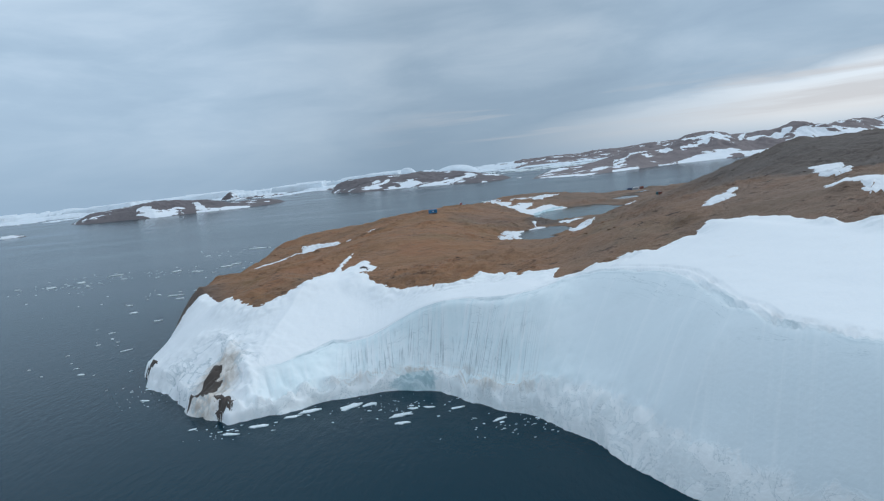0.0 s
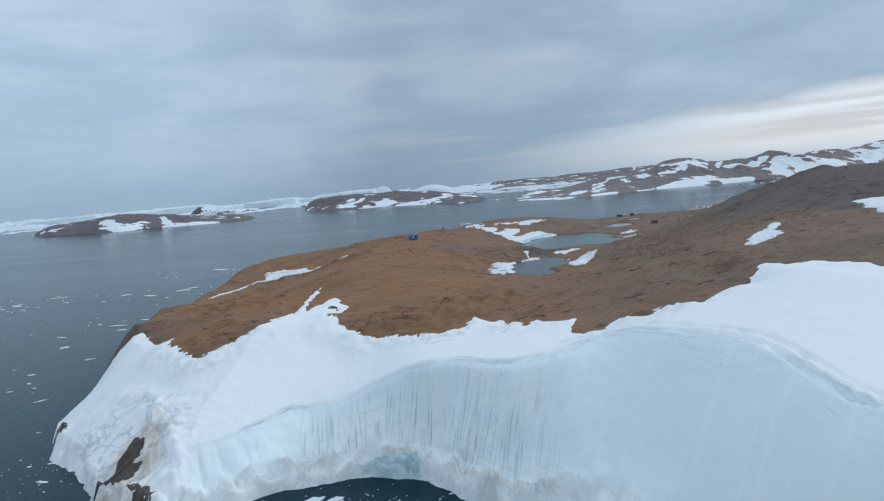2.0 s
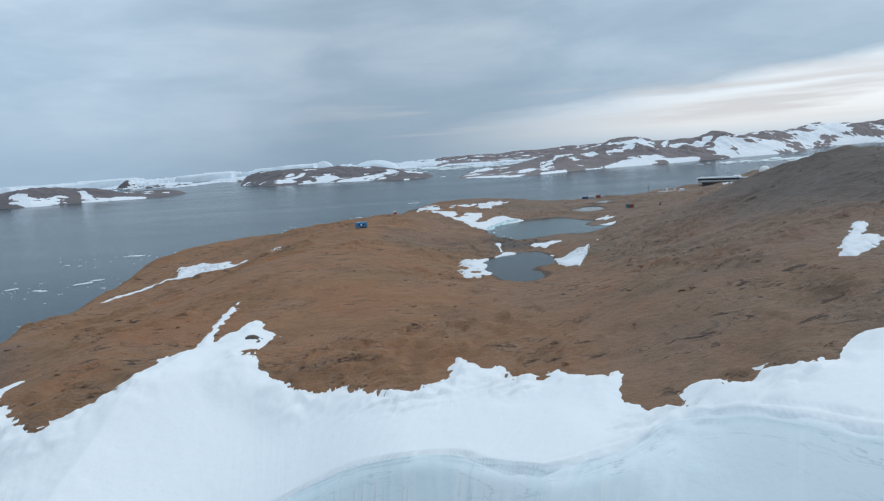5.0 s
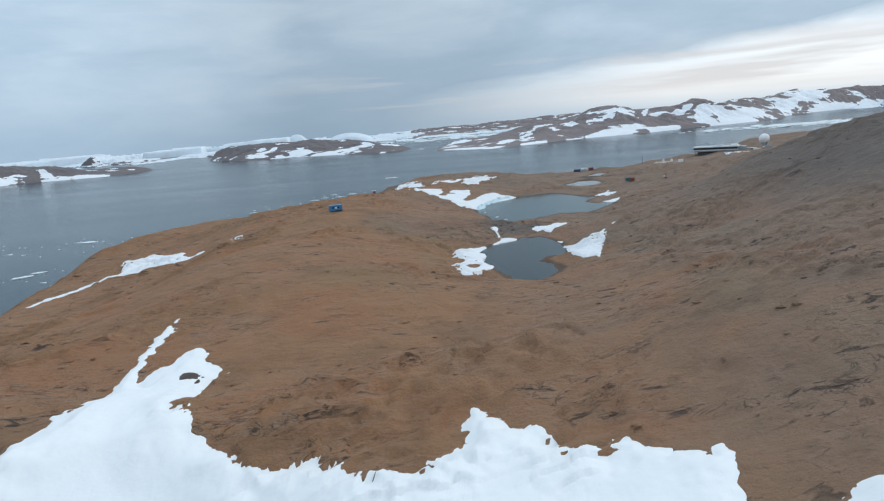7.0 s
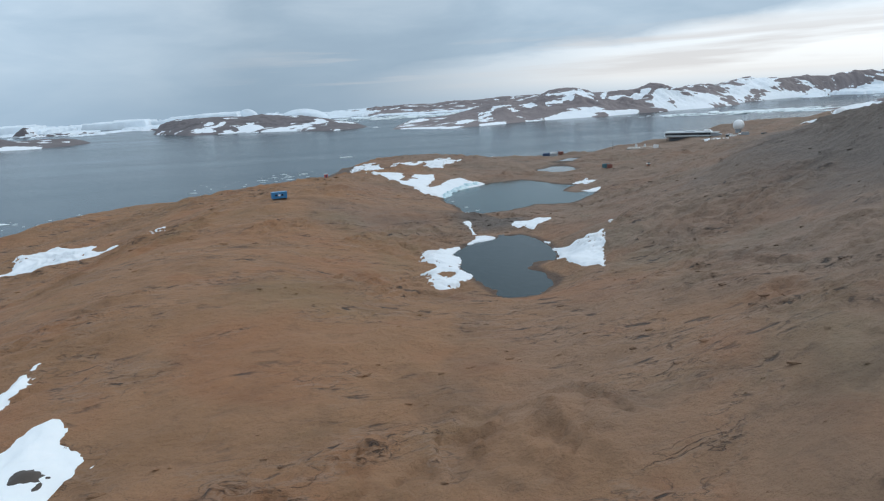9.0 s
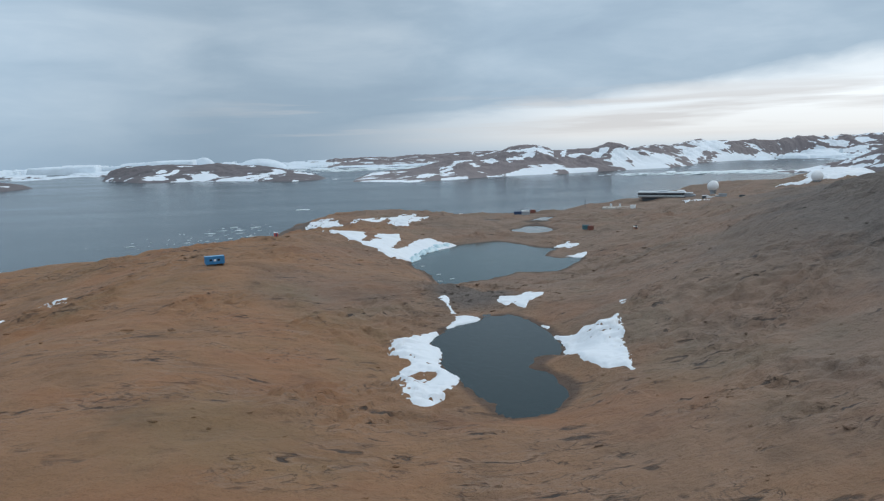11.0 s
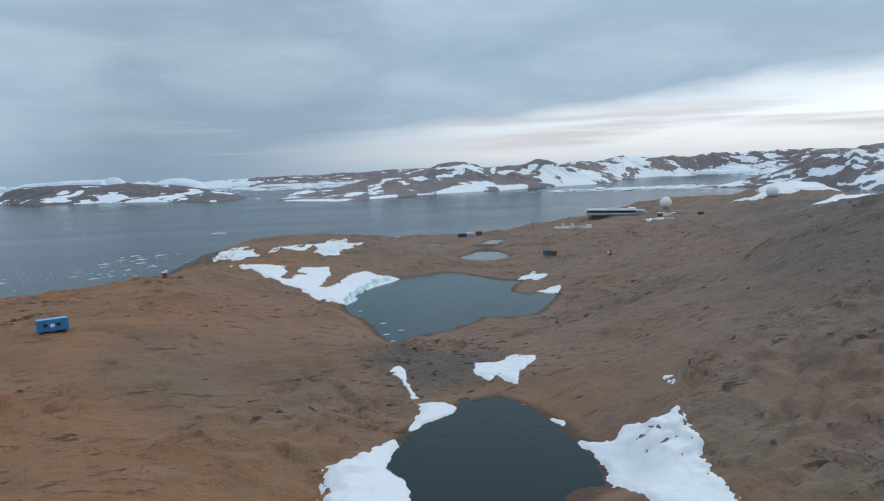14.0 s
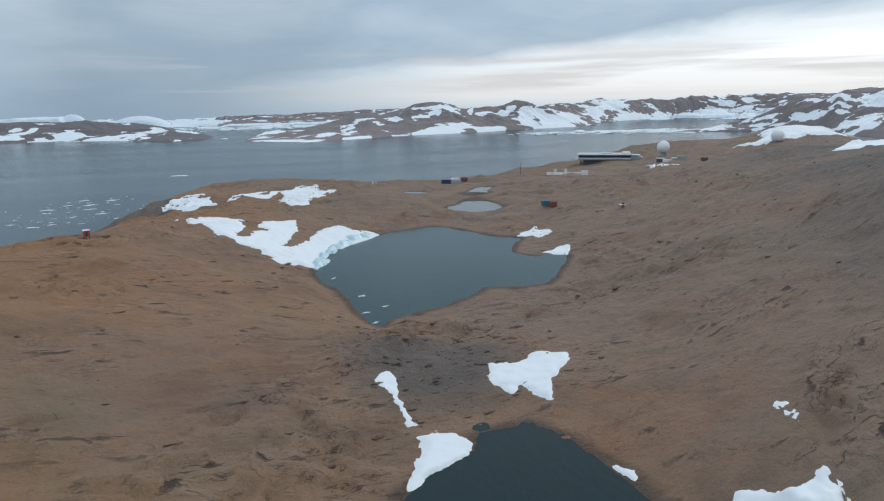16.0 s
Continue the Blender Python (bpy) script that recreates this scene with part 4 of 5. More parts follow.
# darker island rock, its bluish cast again haze put into the colour
HILL_BARE = surface("island_rock_and_snow", None, 0.9, build=far_nodes(0.775, (0.085, 0.080, 0.090), (0.210, 0.182, 0.182)))

far_land("hills_mainland", [(90, 2020), (141, 1981), (248, 1840), (380, 1928), (502, 2031), (582, 2069), (677, 2089), (776, 2111), (935, 2202), (1044, 2253), (1288, 2367), (1520, 2560)],
         [(130, 2251, 3), (215, 2371, 8), (331, 2457, 12), (486, 2528, 30), (564, 2509, 54), (640, 2488, 46), (717, 2464, 74), (801, 2434, 82), (864, 2409, 66), (989, 2403, 71), (1074, 2429, 86), (1207, 2513, 72), (1380, 2704, 74), (1600, 2900, 80)],
         0.6, HILL_SNOW, "low brown rock hills with broad snow slopes across the strait", 201, nx=420, fade=(0.07, 0.004),
         snows=[(0.151, 0.07, 0.056, 0.09), (0.09, 0.96, 0.029, 0.42), (0.274, 0.03, 0.041, 0.05), (0.582, 0.14, 0.056, 0.13), (0.679, 0.07, 0.052, 0.08), (0.455, 0.03, 0.079, 0.05), (0.559, 0.7, 0.052, 0.21), (0.475, 0.47, 0.026, 0.08), (0.635, 1.1, 0.01, 0.5), (0.666, 0.71, 0.02, 0.07), (0.739, 0.72, 0.035, 0.07), (0.836, 0.42, 0.05, 0.45), (0.9, 0.22, 0.046, 0.2), (0.338, 0.36, 0.024, 0.09), (0.258, 0.38, 0.023, 0.08), (0.391, 0.74, 0.028, 0.14), (0.211, 0.24, 0.016, 0.08)])
far_land("hills_east", [(1380, 2480), (1560, 2680), (1793, 2888), (2151, 3115), (2402, 3254), (2779, 3426), (3000, 3440), (3200, 3300), (3500, 2800), (3650, 2300)],
         [(1700, 3100, 70), (1850, 3180, 84), (1999, 3256, 97), (2214, 3311, 89), (2376, 3361, 104), (2557, 3392, 92), (2850, 3507, 118), (3172, 3588, 120), (3450, 3500, 122), (3750, 3000, 128), (3950, 2300, 128)],
         0.6, HILL_WHITE, "distant snow-streaked rock hills along the bay", 221, nx=420, fade=(0.004, 0.07),
         snows=[(0.127, 0.33, 0.065, 0.2), (0.211, 0.5, 0.08, 0.16), (0.294, 0.08, 0.077, 0.14), (0.405, 0.13, 0.069, 0.1), (0.538, 0.06, 0.078, 0.1), (0.264, 0.74, 0.039, 0.09), (0.649, 0.21, 0.105, 0.1), (0.676, 0.57, 0.032, 0.12), (0.739, 0.71, 0.019, 0.12)])
far_land("hills_point", [(1080, 1670), (1156, 1698), (1281, 1728), (1400, 1660), (1400, 1500), (1337, 1373), (1300, 1200), (1300, 1000), (1300, 800)],
         [(1150, 1761, -4), (1228, 1781, -2), (1348, 1776, 8), (1456, 1740, 30), (1551, 1675, 66), (1585, 1569, 100), (1625, 1424, 92), (1675, 1264, 99), (1700, 1000, 98), (1700, 800, 90)],
         0.6, HILL_SNOW, "dark rock point with snow patches beyond the headland", 241, nx=420,
         snows=[(0.365, 0.26, 0.028, 0.08), (0.421, 0.17, 0.027, 0.04), (0.472, 0.26, 0.039, 0.07), (0.542, 0.32, 0.057, 0.05), (0.552, 0.57, 0.04, 0.06), (0.472, 0.78, 0.027, 0.1), (0.528, 0.06, 0.048, 0.04), (0.562, 0.4, 0.03, 0.04), (0.615, 0.19, 0.024, 0.04)])
far_land("hills_distant", [(-250, 4250), (200, 4150), (600, 4050), (1000, 4000), (1500, 3900), (2100, 3750)],
         [(-200, 4600, 10), (-66, 4690, 20), (295, 4680, 36), (517, 4650, 46), (817, 4600, 50), (1043, 4560, 64), (1700, 4350, 70), (2300, 4100, 80)],
         0.6, HILL_SNOW, "faint far hills half buried in snow", 251, nx=320)
far_land("island_middle", [(-700, 2700), (-600, 2562), (-499, 2375), (-355, 2384), (-195, 2301), (-39, 2141), (69, 2246)],
         [(-692, 2803, 26), (-611, 2767, 42), (-522, 2685, 44), (-352, 2652, 44), (-252, 2602, 50), (-150, 2569, 44), (-46, 2433, 26), (93, 2331, 4)],
         1.0, HILL_BARE, "low brown rock island with snow in its hollows", 261, 10.0,
         snows=[(0.371, 0.14, 0.055, 0.1), (0.548, 0.14, 0.036, 0.16), (0.649, 0.04, 0.047, 0.08), (0.371, 0.42, 0.022, 0.08), (0.421, 0.38, 0.016, 0.08), (0.766, 0.15, 0.014, 0.05), (0.803, 0.65, 0.029, 0.1), (0.903, 0.67, 0.033, 0.16), (0.856, 0.03, 0.018, 0.06), (0.692, 0.43, 0.016, 0.06)])
far_land("island_west", [(-1340, 1960), (-1140, 1941), (-1036, 1915), (-936, 1988), (-787, 2008), (-733, 2081), (-719, 2268)],
         [(-1437, 2067, 24), (-1237, 2067, 34), (-1175, 2094, 42), (-1123, 2102, 44), (-1027, 2141, 34), (-910, 2173, 16), (-798, 2216, 18), (-749, 2302, 3)],
         1.0, HILL_BARE, "low dark rock island with scattered snow", 281, 9.0,
         snows=[(0.281, 0.4, 0.052, 0.15), (0.318, 0.11, 0.026, 0.09), (0.535, 0.4, 0.013, 0.23), (0.522, 0.04, 0.027, 0.05), (0.425, 0.22, 0.013, 0.05), (0.622, 0.13, 0.017, 0.08), (0.227, 0.18, 0.057, 0.05)])


def ice_shelf(name, a, b, top, seed, label, deep=900, nx=520):
    """A far belt of grounded bergs and broken shelf ice, rising to an unbroken rim."""
    t = np.linspace(0, 1, nx)
    cx, cy = a[0] + (b[0] - a[0]) * t, a[1] + (b[1] - a[1]) * t
    ux, uy = (b[1] - a[1]), -(b[0] - a[0])
    k = math.hypot(ux, uy)
    ux, uy = ux / k, uy / k
    if ux * -a[0] + uy * -a[1] < 0:
        ux, uy = -ux, -uy
    v = np.linspace(0, 1, 90)[:, None]
    x, y = cx + ux * (1 - v) * deep, cy + uy * (1 - v) * deep
    s = t * k
    berg = fbm(s + 0 * v, v * deep * 0.9, 150, 4, seed, 0.55)
    solid = step(berg + 1.1 * (v - 0.68), -0.02, 0.05)
    tall = 0.35 + 0.65 * np.round(4 * (0.5 + 0.8 * fbm(s + 0 * v, v * deep, 240, 3, seed + 5))).clip(0, 4) / 4
    z = solid * (tall * (3 + top * v ** 2.2) + 1.6 * fbm(x, y, 60, 4, seed + 3, 0.6)) - 2.5 * (1 - solid)
    ob = sheet(name, x, y, z, FAR_ICE, smooth=False)
    return tagged(ob, label, "ice", kind="structure")


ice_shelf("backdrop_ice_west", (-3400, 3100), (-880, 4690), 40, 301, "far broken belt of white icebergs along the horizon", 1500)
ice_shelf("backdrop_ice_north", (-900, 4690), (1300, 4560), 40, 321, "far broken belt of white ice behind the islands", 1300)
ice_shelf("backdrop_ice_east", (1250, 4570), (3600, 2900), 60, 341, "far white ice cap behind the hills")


def outcrop(outline, label, lift=0.5):
    p = np.array(outline, float)
    lo, hi = p.min(0) - 3, p.max(0) + 3
    x, y = net(np.arange(lo[0], hi[0], 0.4), np.arange(lo[1], hi[1], 0.4))
    s = inside(x, y, outline) + 1.2 * fbm(0.9 * x - 0.45 * y, (0.45 * x + 0.9 * y) * 0.16, 2.4, 4, 151)
    z = ice_top(x, y)[0] + np.clip(s * 0.5, -1.5, lift) + 0.2 * fbm(x, y, 3, 3, 155)
    ob = sheet("rock_outcrop", x, y, z, DARK_ROCK, keep=s > -1.2)
    return tagged(ob, label, "rock", "rock in the ice headland")


DARK_ROCK = surface("wet_dark_rock", (0.070, 0.056, 0.047), 0.7, 1.3, 1.0)
outcrop([(-106.5, 221), (-102.8, 217.6), (-101.9, 213.3), (-98.2, 206.7), (-99.5, 201.8), (-102.5, 201.3), (-106.2, 202.8), (-109.5, 203.1), (-107.9, 206), (-107.5, 208.3), (-106.2, 210.2), (-105.4, 212.1), (-106.9, 218.9)], "dark wet rock showing through the ice of the headland")
outcrop([(-95, 200.7), (-94.0, 199.4), (-91.5, 197.6), (-90.5, 194.7), (-92.3, 193.9), (-94.1, 194.7), (-97.0, 195.1), (-96.3, 196.8), (-95.4, 197.6), (-97.3, 199.1)], "narrow dark rock rib in the ice above the water", 0.4)
outcrop([(-141, 243), (-139, 240), (-145, 243), (-149, 248), (-146, 247)], "small dark rock at the tip of the ice headland", 0.3)
outcrop([(-63, 288.6), (-61, 289.8), (-59.3, 289.3), (-60.2, 287.4), (-62.6, 287.2)], "small dark rock showing through the snow tongue", 0.5)


# ---- small shapes ----
def box(bm, x0, y0, z0, x1, y1, z1):
    vs = [bm.verts.new((x, y, z)) for z in (z0, z1) for x, y in ((x0, y0), (x1, y0), (x1, y1), (x0, y1))]
    for q in ((0, 3, 2, 1), (4, 5, 6, 7), (0, 1, 5, 4), (1, 2, 6, 5), (2, 3, 7, 6), (3, 0, 4, 7)):
        bm.faces.new([vs[i] for i in q])


def boxes(*rows, bevel=0.0):
    bm = bmesh.new()
    for r in rows:
        box(bm, *r)
    if bevel:
        bmesh.ops.bevel(bm, geom=bm.edges[:], offset=bevel, segments=1, affect="EDGES")
    return bm


def drum(x, y, z0, z1, r0, r1=None, sides=16):
    bm = bmesh.new()
    bmesh.ops.create_cone(bm, cap_ends=True, segments=sides, radius1=r0, radius2=r0 if r1 is None else r1, depth=z1 - z0,
                          matrix=Matrix.Translation((x, y, (z0 + z1) / 2)))
    return bm


def at(x, y, dz=0.0):
    return float(rock(np.array([x], float), np.array([y], float))[0]) + dz


def stand(ob, x, y, turn=0.0, dz=0.0):
    ob.matrix_world = pose(x, y, at(x, y, dz), 0, 0, turn)
    return ob


BLUE = surface("blue_container_paint", (0.035, 0.19, 0.40), 0.55, 2.0)
PALE_BLUE = surface("pale_blue_roof_paint", (0.22, 0.42, 0.60), 0.55, 2.0)
RED = surface("red_cabin_paint", (0.46, 0.06, 0.04), 0.55, 2.0)
RUST = surface("rust_red_paint", (0.19, 0.068, 0.05), 0.7, 2.0)
ORANGE = surface("orange_paint", (0.42, 0.19, 0.11), 0.55, 2.0)
TEAL = surface("teal_container_paint", (0.06, 0.15, 0.18), 0.55, 2.0)
DARK_BLUE = surface("dark_blue_paint", (0.03, 0.06, 0.14), 0.55, 2.0)
WHITE = surface("white_panel_paint", (0.78, 0.79, 0.80), 0.5, 1.5)
SILVER = surface("silver_cladding", (0.50, 0.54, 0.57), 0.45, 1.5, metal=0.3)
GREY = surface("grey_metal_sheet", (0.33, 0.36, 0.39), 0.5, 1.5, metal=0.2)
STEEL = surface("dark_steel", (0.10, 0.11, 0.12), 0.6, 3.0, metal=0.4)
GLASS = surface("dark_window_glass", (0.02, 0.03, 0.04), 0.08, 1.0, strength=0.0)
CONCRETE = surface("pale_concrete", (0.36, 0.34, 0.31), 0.9, 1.2)


def container(paint, length=6.06, label="", windows=False):
    """A shipping container with ribbed walls, corner posts, doors and sills."""
    w, h = 2.44, 2.59
    top = tagged(new("cargo_container"), label, "container", "cargo containers")
    cover = PALE_BLUE if paint is BLUE else paint
    bm = bmesh.new()
    n = int(length / 0.28)
    xs = np.linspace(-length / 2 + 0.16, length / 2 - 0.16, n * 2 + 1)
    for side in (-1, 1):
        low, high = [], []
        for k, x in enumerate(xs):
            y = side * (w / 2 - (0.05 if k % 4 in (1, 2) else 0.0))
            low.append(bm.verts.new((x, y, 0.16)))
            high.append(bm.verts.new((x, y, h - 0.12)))
        for a, b, c, d in zip(low, low[1:], high[1:], high):
            bm.faces.new((a, b, c, d))
    box(bm, -length / 2 + 0.1, -w / 2 + 0.08, 0.2, length / 2 - 0.1, w / 2 - 0.08, h - 0.16)
    part("wall", bm, paint, top)
    part("roof", boxes((-length / 2 + 0.05, -w / 2 + 0.03, h - 0.12, length / 2 - 0.05, w / 2 - 0.03, h - 0.03)), cover, top, "pale faded roof sheet" if paint is BLUE else "")
    for sx in (-1, 1):
        for sy in (-1, 1):
            x, y = sx * (length / 2 - 0.09), sy * (w / 2 - 0.09)
            part("corner_post", boxes((x - 0.09, y - 0.09, 0, x + 0.09, y + 0.09, h), bevel=0.015), paint, top)
    for y in (-w / 2 + 0.06, w / 2 - 0.06):
        part("bottom_rail", boxes((-length / 2 + 0.18, y - 0.06, 0.02, length / 2 - 0.18, y + 0.06, 0.18)), paint, top)
        part("top_rail", boxes((-length / 2 + 0.18, y - 0.06, h - 0.14, length / 2 - 0.18, y + 0.06, h)), paint, top)
    for y0, y1 in ((-w / 2 + 0.2, -0.01), (0.01, w / 2 - 0.2)):
        door = part("door", boxes((length / 2 - 0.06, y0, 0.2, length / 2 + 0.01, y1, h - 0.16)), paint, top)
        for f in (0.3, 0.7):
            y = y0 + (y1 - y0) * f
            part("locking_bar", drum(length / 2 + 0.04, y, 0.25, h - 0.2, 0.022, sides=8), GREY, door)
    if windows:
        for x in (-1.35, 1.15):
            win = part("window", boxes((x - 0.42, -w / 2 - 0.05, 1.0, x + 0.42, -w / 2 + 0.02, 1.75), bevel=0.01), DARK_BLUE, top)
            part("pane", boxes((x - 0.34, -w / 2 - 0.06, 1.07, x + 0.34, -w / 2 - 0.04, 1.68)), GLASS, win)
        part("sign_board", boxes((-0.45, -w / 2 - 0.06, 0.95, 0.35, -w / 2 - 0.02, 1.65)), WHITE, top, "plain white sign board")
        for x in (-2.5, 0, 2.5):
            part("skid", boxes((x - 0.15, -w / 2, -0.5, x + 0.15, w / 2, 0.02)), STEEL, top)
    return top


blue = container(BLUE, 6.06, "blue metal container cabin with windows standing alone on bare rock", True)
stand(blue, -45.5, 473.5, 15, 0.35)

cabin = tagged(new("shelter_cabin"), "small red shelter cabin with a white roof on the rock", "cabin")
part("wall", boxes((-1.1, -1.1, 0.25, 1.1, 1.1, 2.3), bevel=0.04), RED, cabin)
part("roof", boxes((-1.25, -1.25, 2.3, 1.25, 1.25, 2.48), bevel=0.05), WHITE, cabin, "white roof slab")
door = part("door", boxes((-0.4, -1.13, 0.3, 0.4, -1.08, 2.05)), DARK_BLUE, cabin)
part("handle", boxes((0.25, -1.17, 1.1, 0.31, -1.12, 1.25)), GREY, door)
for x in (-0.85, 0.85):
    for y in (-0.85, 0.85):
        part("leg", boxes((x - 0.1, y - 0.1, -0.8, x + 0.1, y + 0.1, 0.3)), STEEL, cabin)
stand(cabin, -28.3, 550, 12, 0.4)
cabin.scale = (0.72, 0.72, 0.8)

# containers and sheds by the small ponds and below the station
for paint, length, x, y, turn, label in (
        (DARK_BLUE, 6.06, 152, 741, -20, "dark blue container parked on bare rock"),
        (GREY, 6.06, 156, 734, -8, "grey container beside a dark blue one"),
        (WHITE, 6.06, 160, 746, 14, "white container among parked ones"),
        (RUST, 4.0, 165, 742, 30, "rusty red container among parked ones"),
        (WHITE, 4.0, 233, 706, -30, "short white container below the landing pad"),
        (RUST, 3.0, 151.5, 607.5, -6, "small rusty red container in front of a teal one"),
        (TEAL, 4.2, 151.0, 612.5, -6, "short teal container behind a red one"),
        (GREY, 6.06, 318, 716, -30, "grey container near the radome"),
        (WHITE, 6.06, 311, 722, -34, "white container near the radome"),
        (STEEL, 4.0, 327, 704, -25, "dark steel container near the radome")):
    stand(container(paint, length, label), x, y, turn, 0.05)


def shed(label, wall, roof_paint, size, x, y, turn):
    w, d, h = size
    top = tagged(new("equipment_shed"), label, "shed", "sheds round the station")
    part("wall", boxes((-w / 2, -d / 2, -0.6, w / 2, d / 2, h), bevel=0.03), wall, top)
    part("roof", boxes((-w / 2 - 0.2, -d / 2 - 0.2, h, w / 2 + 0.2, d / 2 + 0.2, h + 0.25), bevel=0.05), roof_paint, top, "pale roof")
    part("door", boxes((-0.5, -d / 2 - 0.05, 0.1, 0.5, -d / 2 + 0.02, 2.1)), STEEL, top)
    return stand(top, x, y, turn)


shed("small orange and white equipment box on bare rock", ORANGE, WHITE, (1.7, 1.4, 1.1), 156.5, 563.5, -10)
shed("low grey equipment shed behind the station", GREY, WHITE, (7, 4.5, 3), 322, 725, -30)
shed("brown equipment shed with a white roof", STEEL, WHITE, (5, 4, 3.4), 314, 733, -30)
shed("small white hut by the sea", WHITE, WHITE, (2.4, 2.0, 1.6), 118, 792, 0)


def station():
    """A long station on stilts: silver belly, dark ribbon of windows, overhanging roof, and a ramp house at one end."""
    top = tagged(new("research_station"), "long silver-grey polar research station on stilts with ribbon windows", "building")
    long, deep, z0, z1 = 42.0, 20.0, 1.0, 6.0

    def ring(rows):
        bm = bmesh.new()
        rim = [(-long / 2, -deep / 2), (long / 2, -deep / 2), (long / 2, deep / 2), (-long / 2, deep / 2)]
        loops = [[bm.verts.new((x * f, y * g, z)) for x, y in rim] for f, g, z in rows]
        for a, b in zip(loops, loops[1:]):
            for k in range(4):
                bm.faces.new((a[k], a[(k + 1) % 4], b[(k + 1) % 4], b[k]))
        bm.faces.new(loops[0][::-1])
        bm.faces.new(loops[-1])
        return bm
    part("wall", ring(((0.95, 0.86, z0), (0.985, 0.96, z0 + 0.9), (0.985, 0.96, z0 + 2.1))), SILVER, top, "silver-grey clad lower wall")
    part("window_band", ring(((0.97, 0.93, z0 + 2.1), (0.97, 0.93, z1 - 0.9))), STEEL, top, "dark recessed window storey")
    part("roof", ring(((1.0, 0.99, z1 - 0.9), (1.005, 1.0, z1 - 0.4), (0.98, 0.94, z1))), SILVER, top, "pale silver overhanging roof")
    part("roof_housing", boxes((-3, -4, z1, 6, 4, z1 + 0.8), bevel=0.15), SILVER, top)
    part("roof_housing", boxes((14, -5, z1, 20, 4, z1 + 1.3), bevel=0.2), WHITE, top, "white plant housing")
    for k in range(18):
        x = -long * 0.46 + k * long * 0.92 / 17
        win = part("window", boxes((x - 0.9, -deep * 0.465 - 0.06, z0 + 2.25, x + 0.9, -deep * 0.465 + 0.02, z1 - 1.05)), STEEL, top)
        part("pane", boxes((x - 0.8, -deep * 0.465 - 0.08, z0 + 2.33, x + 0.8, -deep * 0.465 - 0.05, z1 - 1.13)), GLASS, win)
    # added dark block that stands in for shade below the floor
    part("underside_shade", boxes((-long * 0.4, -deep * 0.3, -3, long * 0.4, deep * 0.3, z0 + 0.02)), STEEL, top, "dark block standing in for the shade between the stilts")
    for k in range(8):
        for y in (-deep * 0.38, deep * 0.38):
            x = -long * 0.45 + k * long * 0.9 / 7
            part("stilt", drum(x, y, -3.5, z0 + 0.05, 0.22, sides=10), STEEL, top)
    bm = bmesh.new()
    a, b = long / 2 - 0.2, long / 2 + 9
    front = [bm.verts.new(p) for p in ((a, -6, -2), (b, -5, -2), (b, -5, 3.2), (a, -6, z1 - 1.2))]
    back = [bm.verts.new(p) for p in ((a, 6, -2), (b, 5, -2), (b, 5, 3.2), (a, 6, z1 - 1.2))]
    bm.faces.new(front)
    bm.faces.new(back[::-1])
    for k in range(4):
        bm.faces.new((front[k], back[k], back[(k + 1) % 4], front[(k + 1) % 4]))
    bmesh.ops.recalc_face_normals(bm, faces=bm.faces[:])
    part("annex", bm, GREY, top, "dark grey sloping annex")
    part("annex_roof", boxes((a, -6.2, z1 - 1.15, a + 7, 6.2, z1 - 0.95)), SILVER, top)
    return top


st = station()
stand(st, 315.5, 803, -35, 0.0)
st.location.z = max(at(x, y) for x, y in ((300, 805), (325, 785), (315, 803))) - 1.0


def radome(label, r, x, y, z):
    top = tagged(new("radome"), label, "radome", "white radomes")
    bm = bmesh.new()
    bmesh.ops.create_icosphere(bm, subdivisions=4, radius=r)
    bmesh.ops.bisect_plane(bm, geom=bm.verts[:] + bm.edges[:] + bm.faces[:], plane_co=(0, 0, -r * 0.72), plane_no=(0, 0, 1), clear_inner=True)
    for f in bm.faces:
        f.smooth = True
    part("dome", bm, WHITE, top)
    bm = bmesh.new()
    bmesh.ops.create_icosphere(bm, subdivisions=2, radius=r * 1.012)
    bmesh.ops.bisect_plane(bm, geom=bm.verts[:] + bm.edges[:] + bm.faces[:], plane_co=(0, 0, -r * 0.72), plane_no=(0, 0, 1), clear_inner=True)
    bmesh.ops.wireframe(bm, faces=bm.faces[:], thickness=0.05, use_replace=True)
    part("panel_seam", bm, GREY, top)
    part("ring", drum(0, 0, -r * 0.80, -r * 0.68, r * 0.72, sides=32), GREY, top)
    base = at(x, y) - z - 0.5
    part("pedestal", drum(0, 0, base, -r * 0.80, r * 0.5, sides=20), GREY, top)
    part("door", boxes((-0.5, -r * 0.5 - 0.06, base + 0.6, 0.5, -r * 0.5 + 0.1, base + 2.6)), STEEL, top)
    top.matrix_world = pose(x, y, z, 0, 0, 20)
    return top


radome("large white panelled radome on a short grey base", 4.9, 346, 769, 38.8)
radome("large white panelled radome beside a snowfield", 4.7, 414, 724, 47.0)

mast = tagged(new("antenna_mast"), "thin dark antenna mast standing on the rock shore", "mast")
part("pole", drum(0, 0, -1, 11.5, 0.32, 0.16, 10), STEEL, mast)
for z in (6.0, 8.6):
    part("crossarm", boxes((-0.9, -0.06, z, 0.9, 0.06, z + 0.1)), STEEL, mast)
for k in range(3):
    a = k * 2.094
    bm = bmesh.new()
    bmesh.ops.create_cone(bm, cap_ends=True, segments=5, radius1=0.03, radius2=0.03, depth=9.4,
                          matrix=Matrix.Translation((math.cos(a) * 2, math.sin(a) * 2, 3.9)) @ Euler((0, -math.atan2(4, 8.4), a)).to_matrix().to_4x4())
    part("stay", bm, STEEL, mast)
stand(mast, 235, 796)

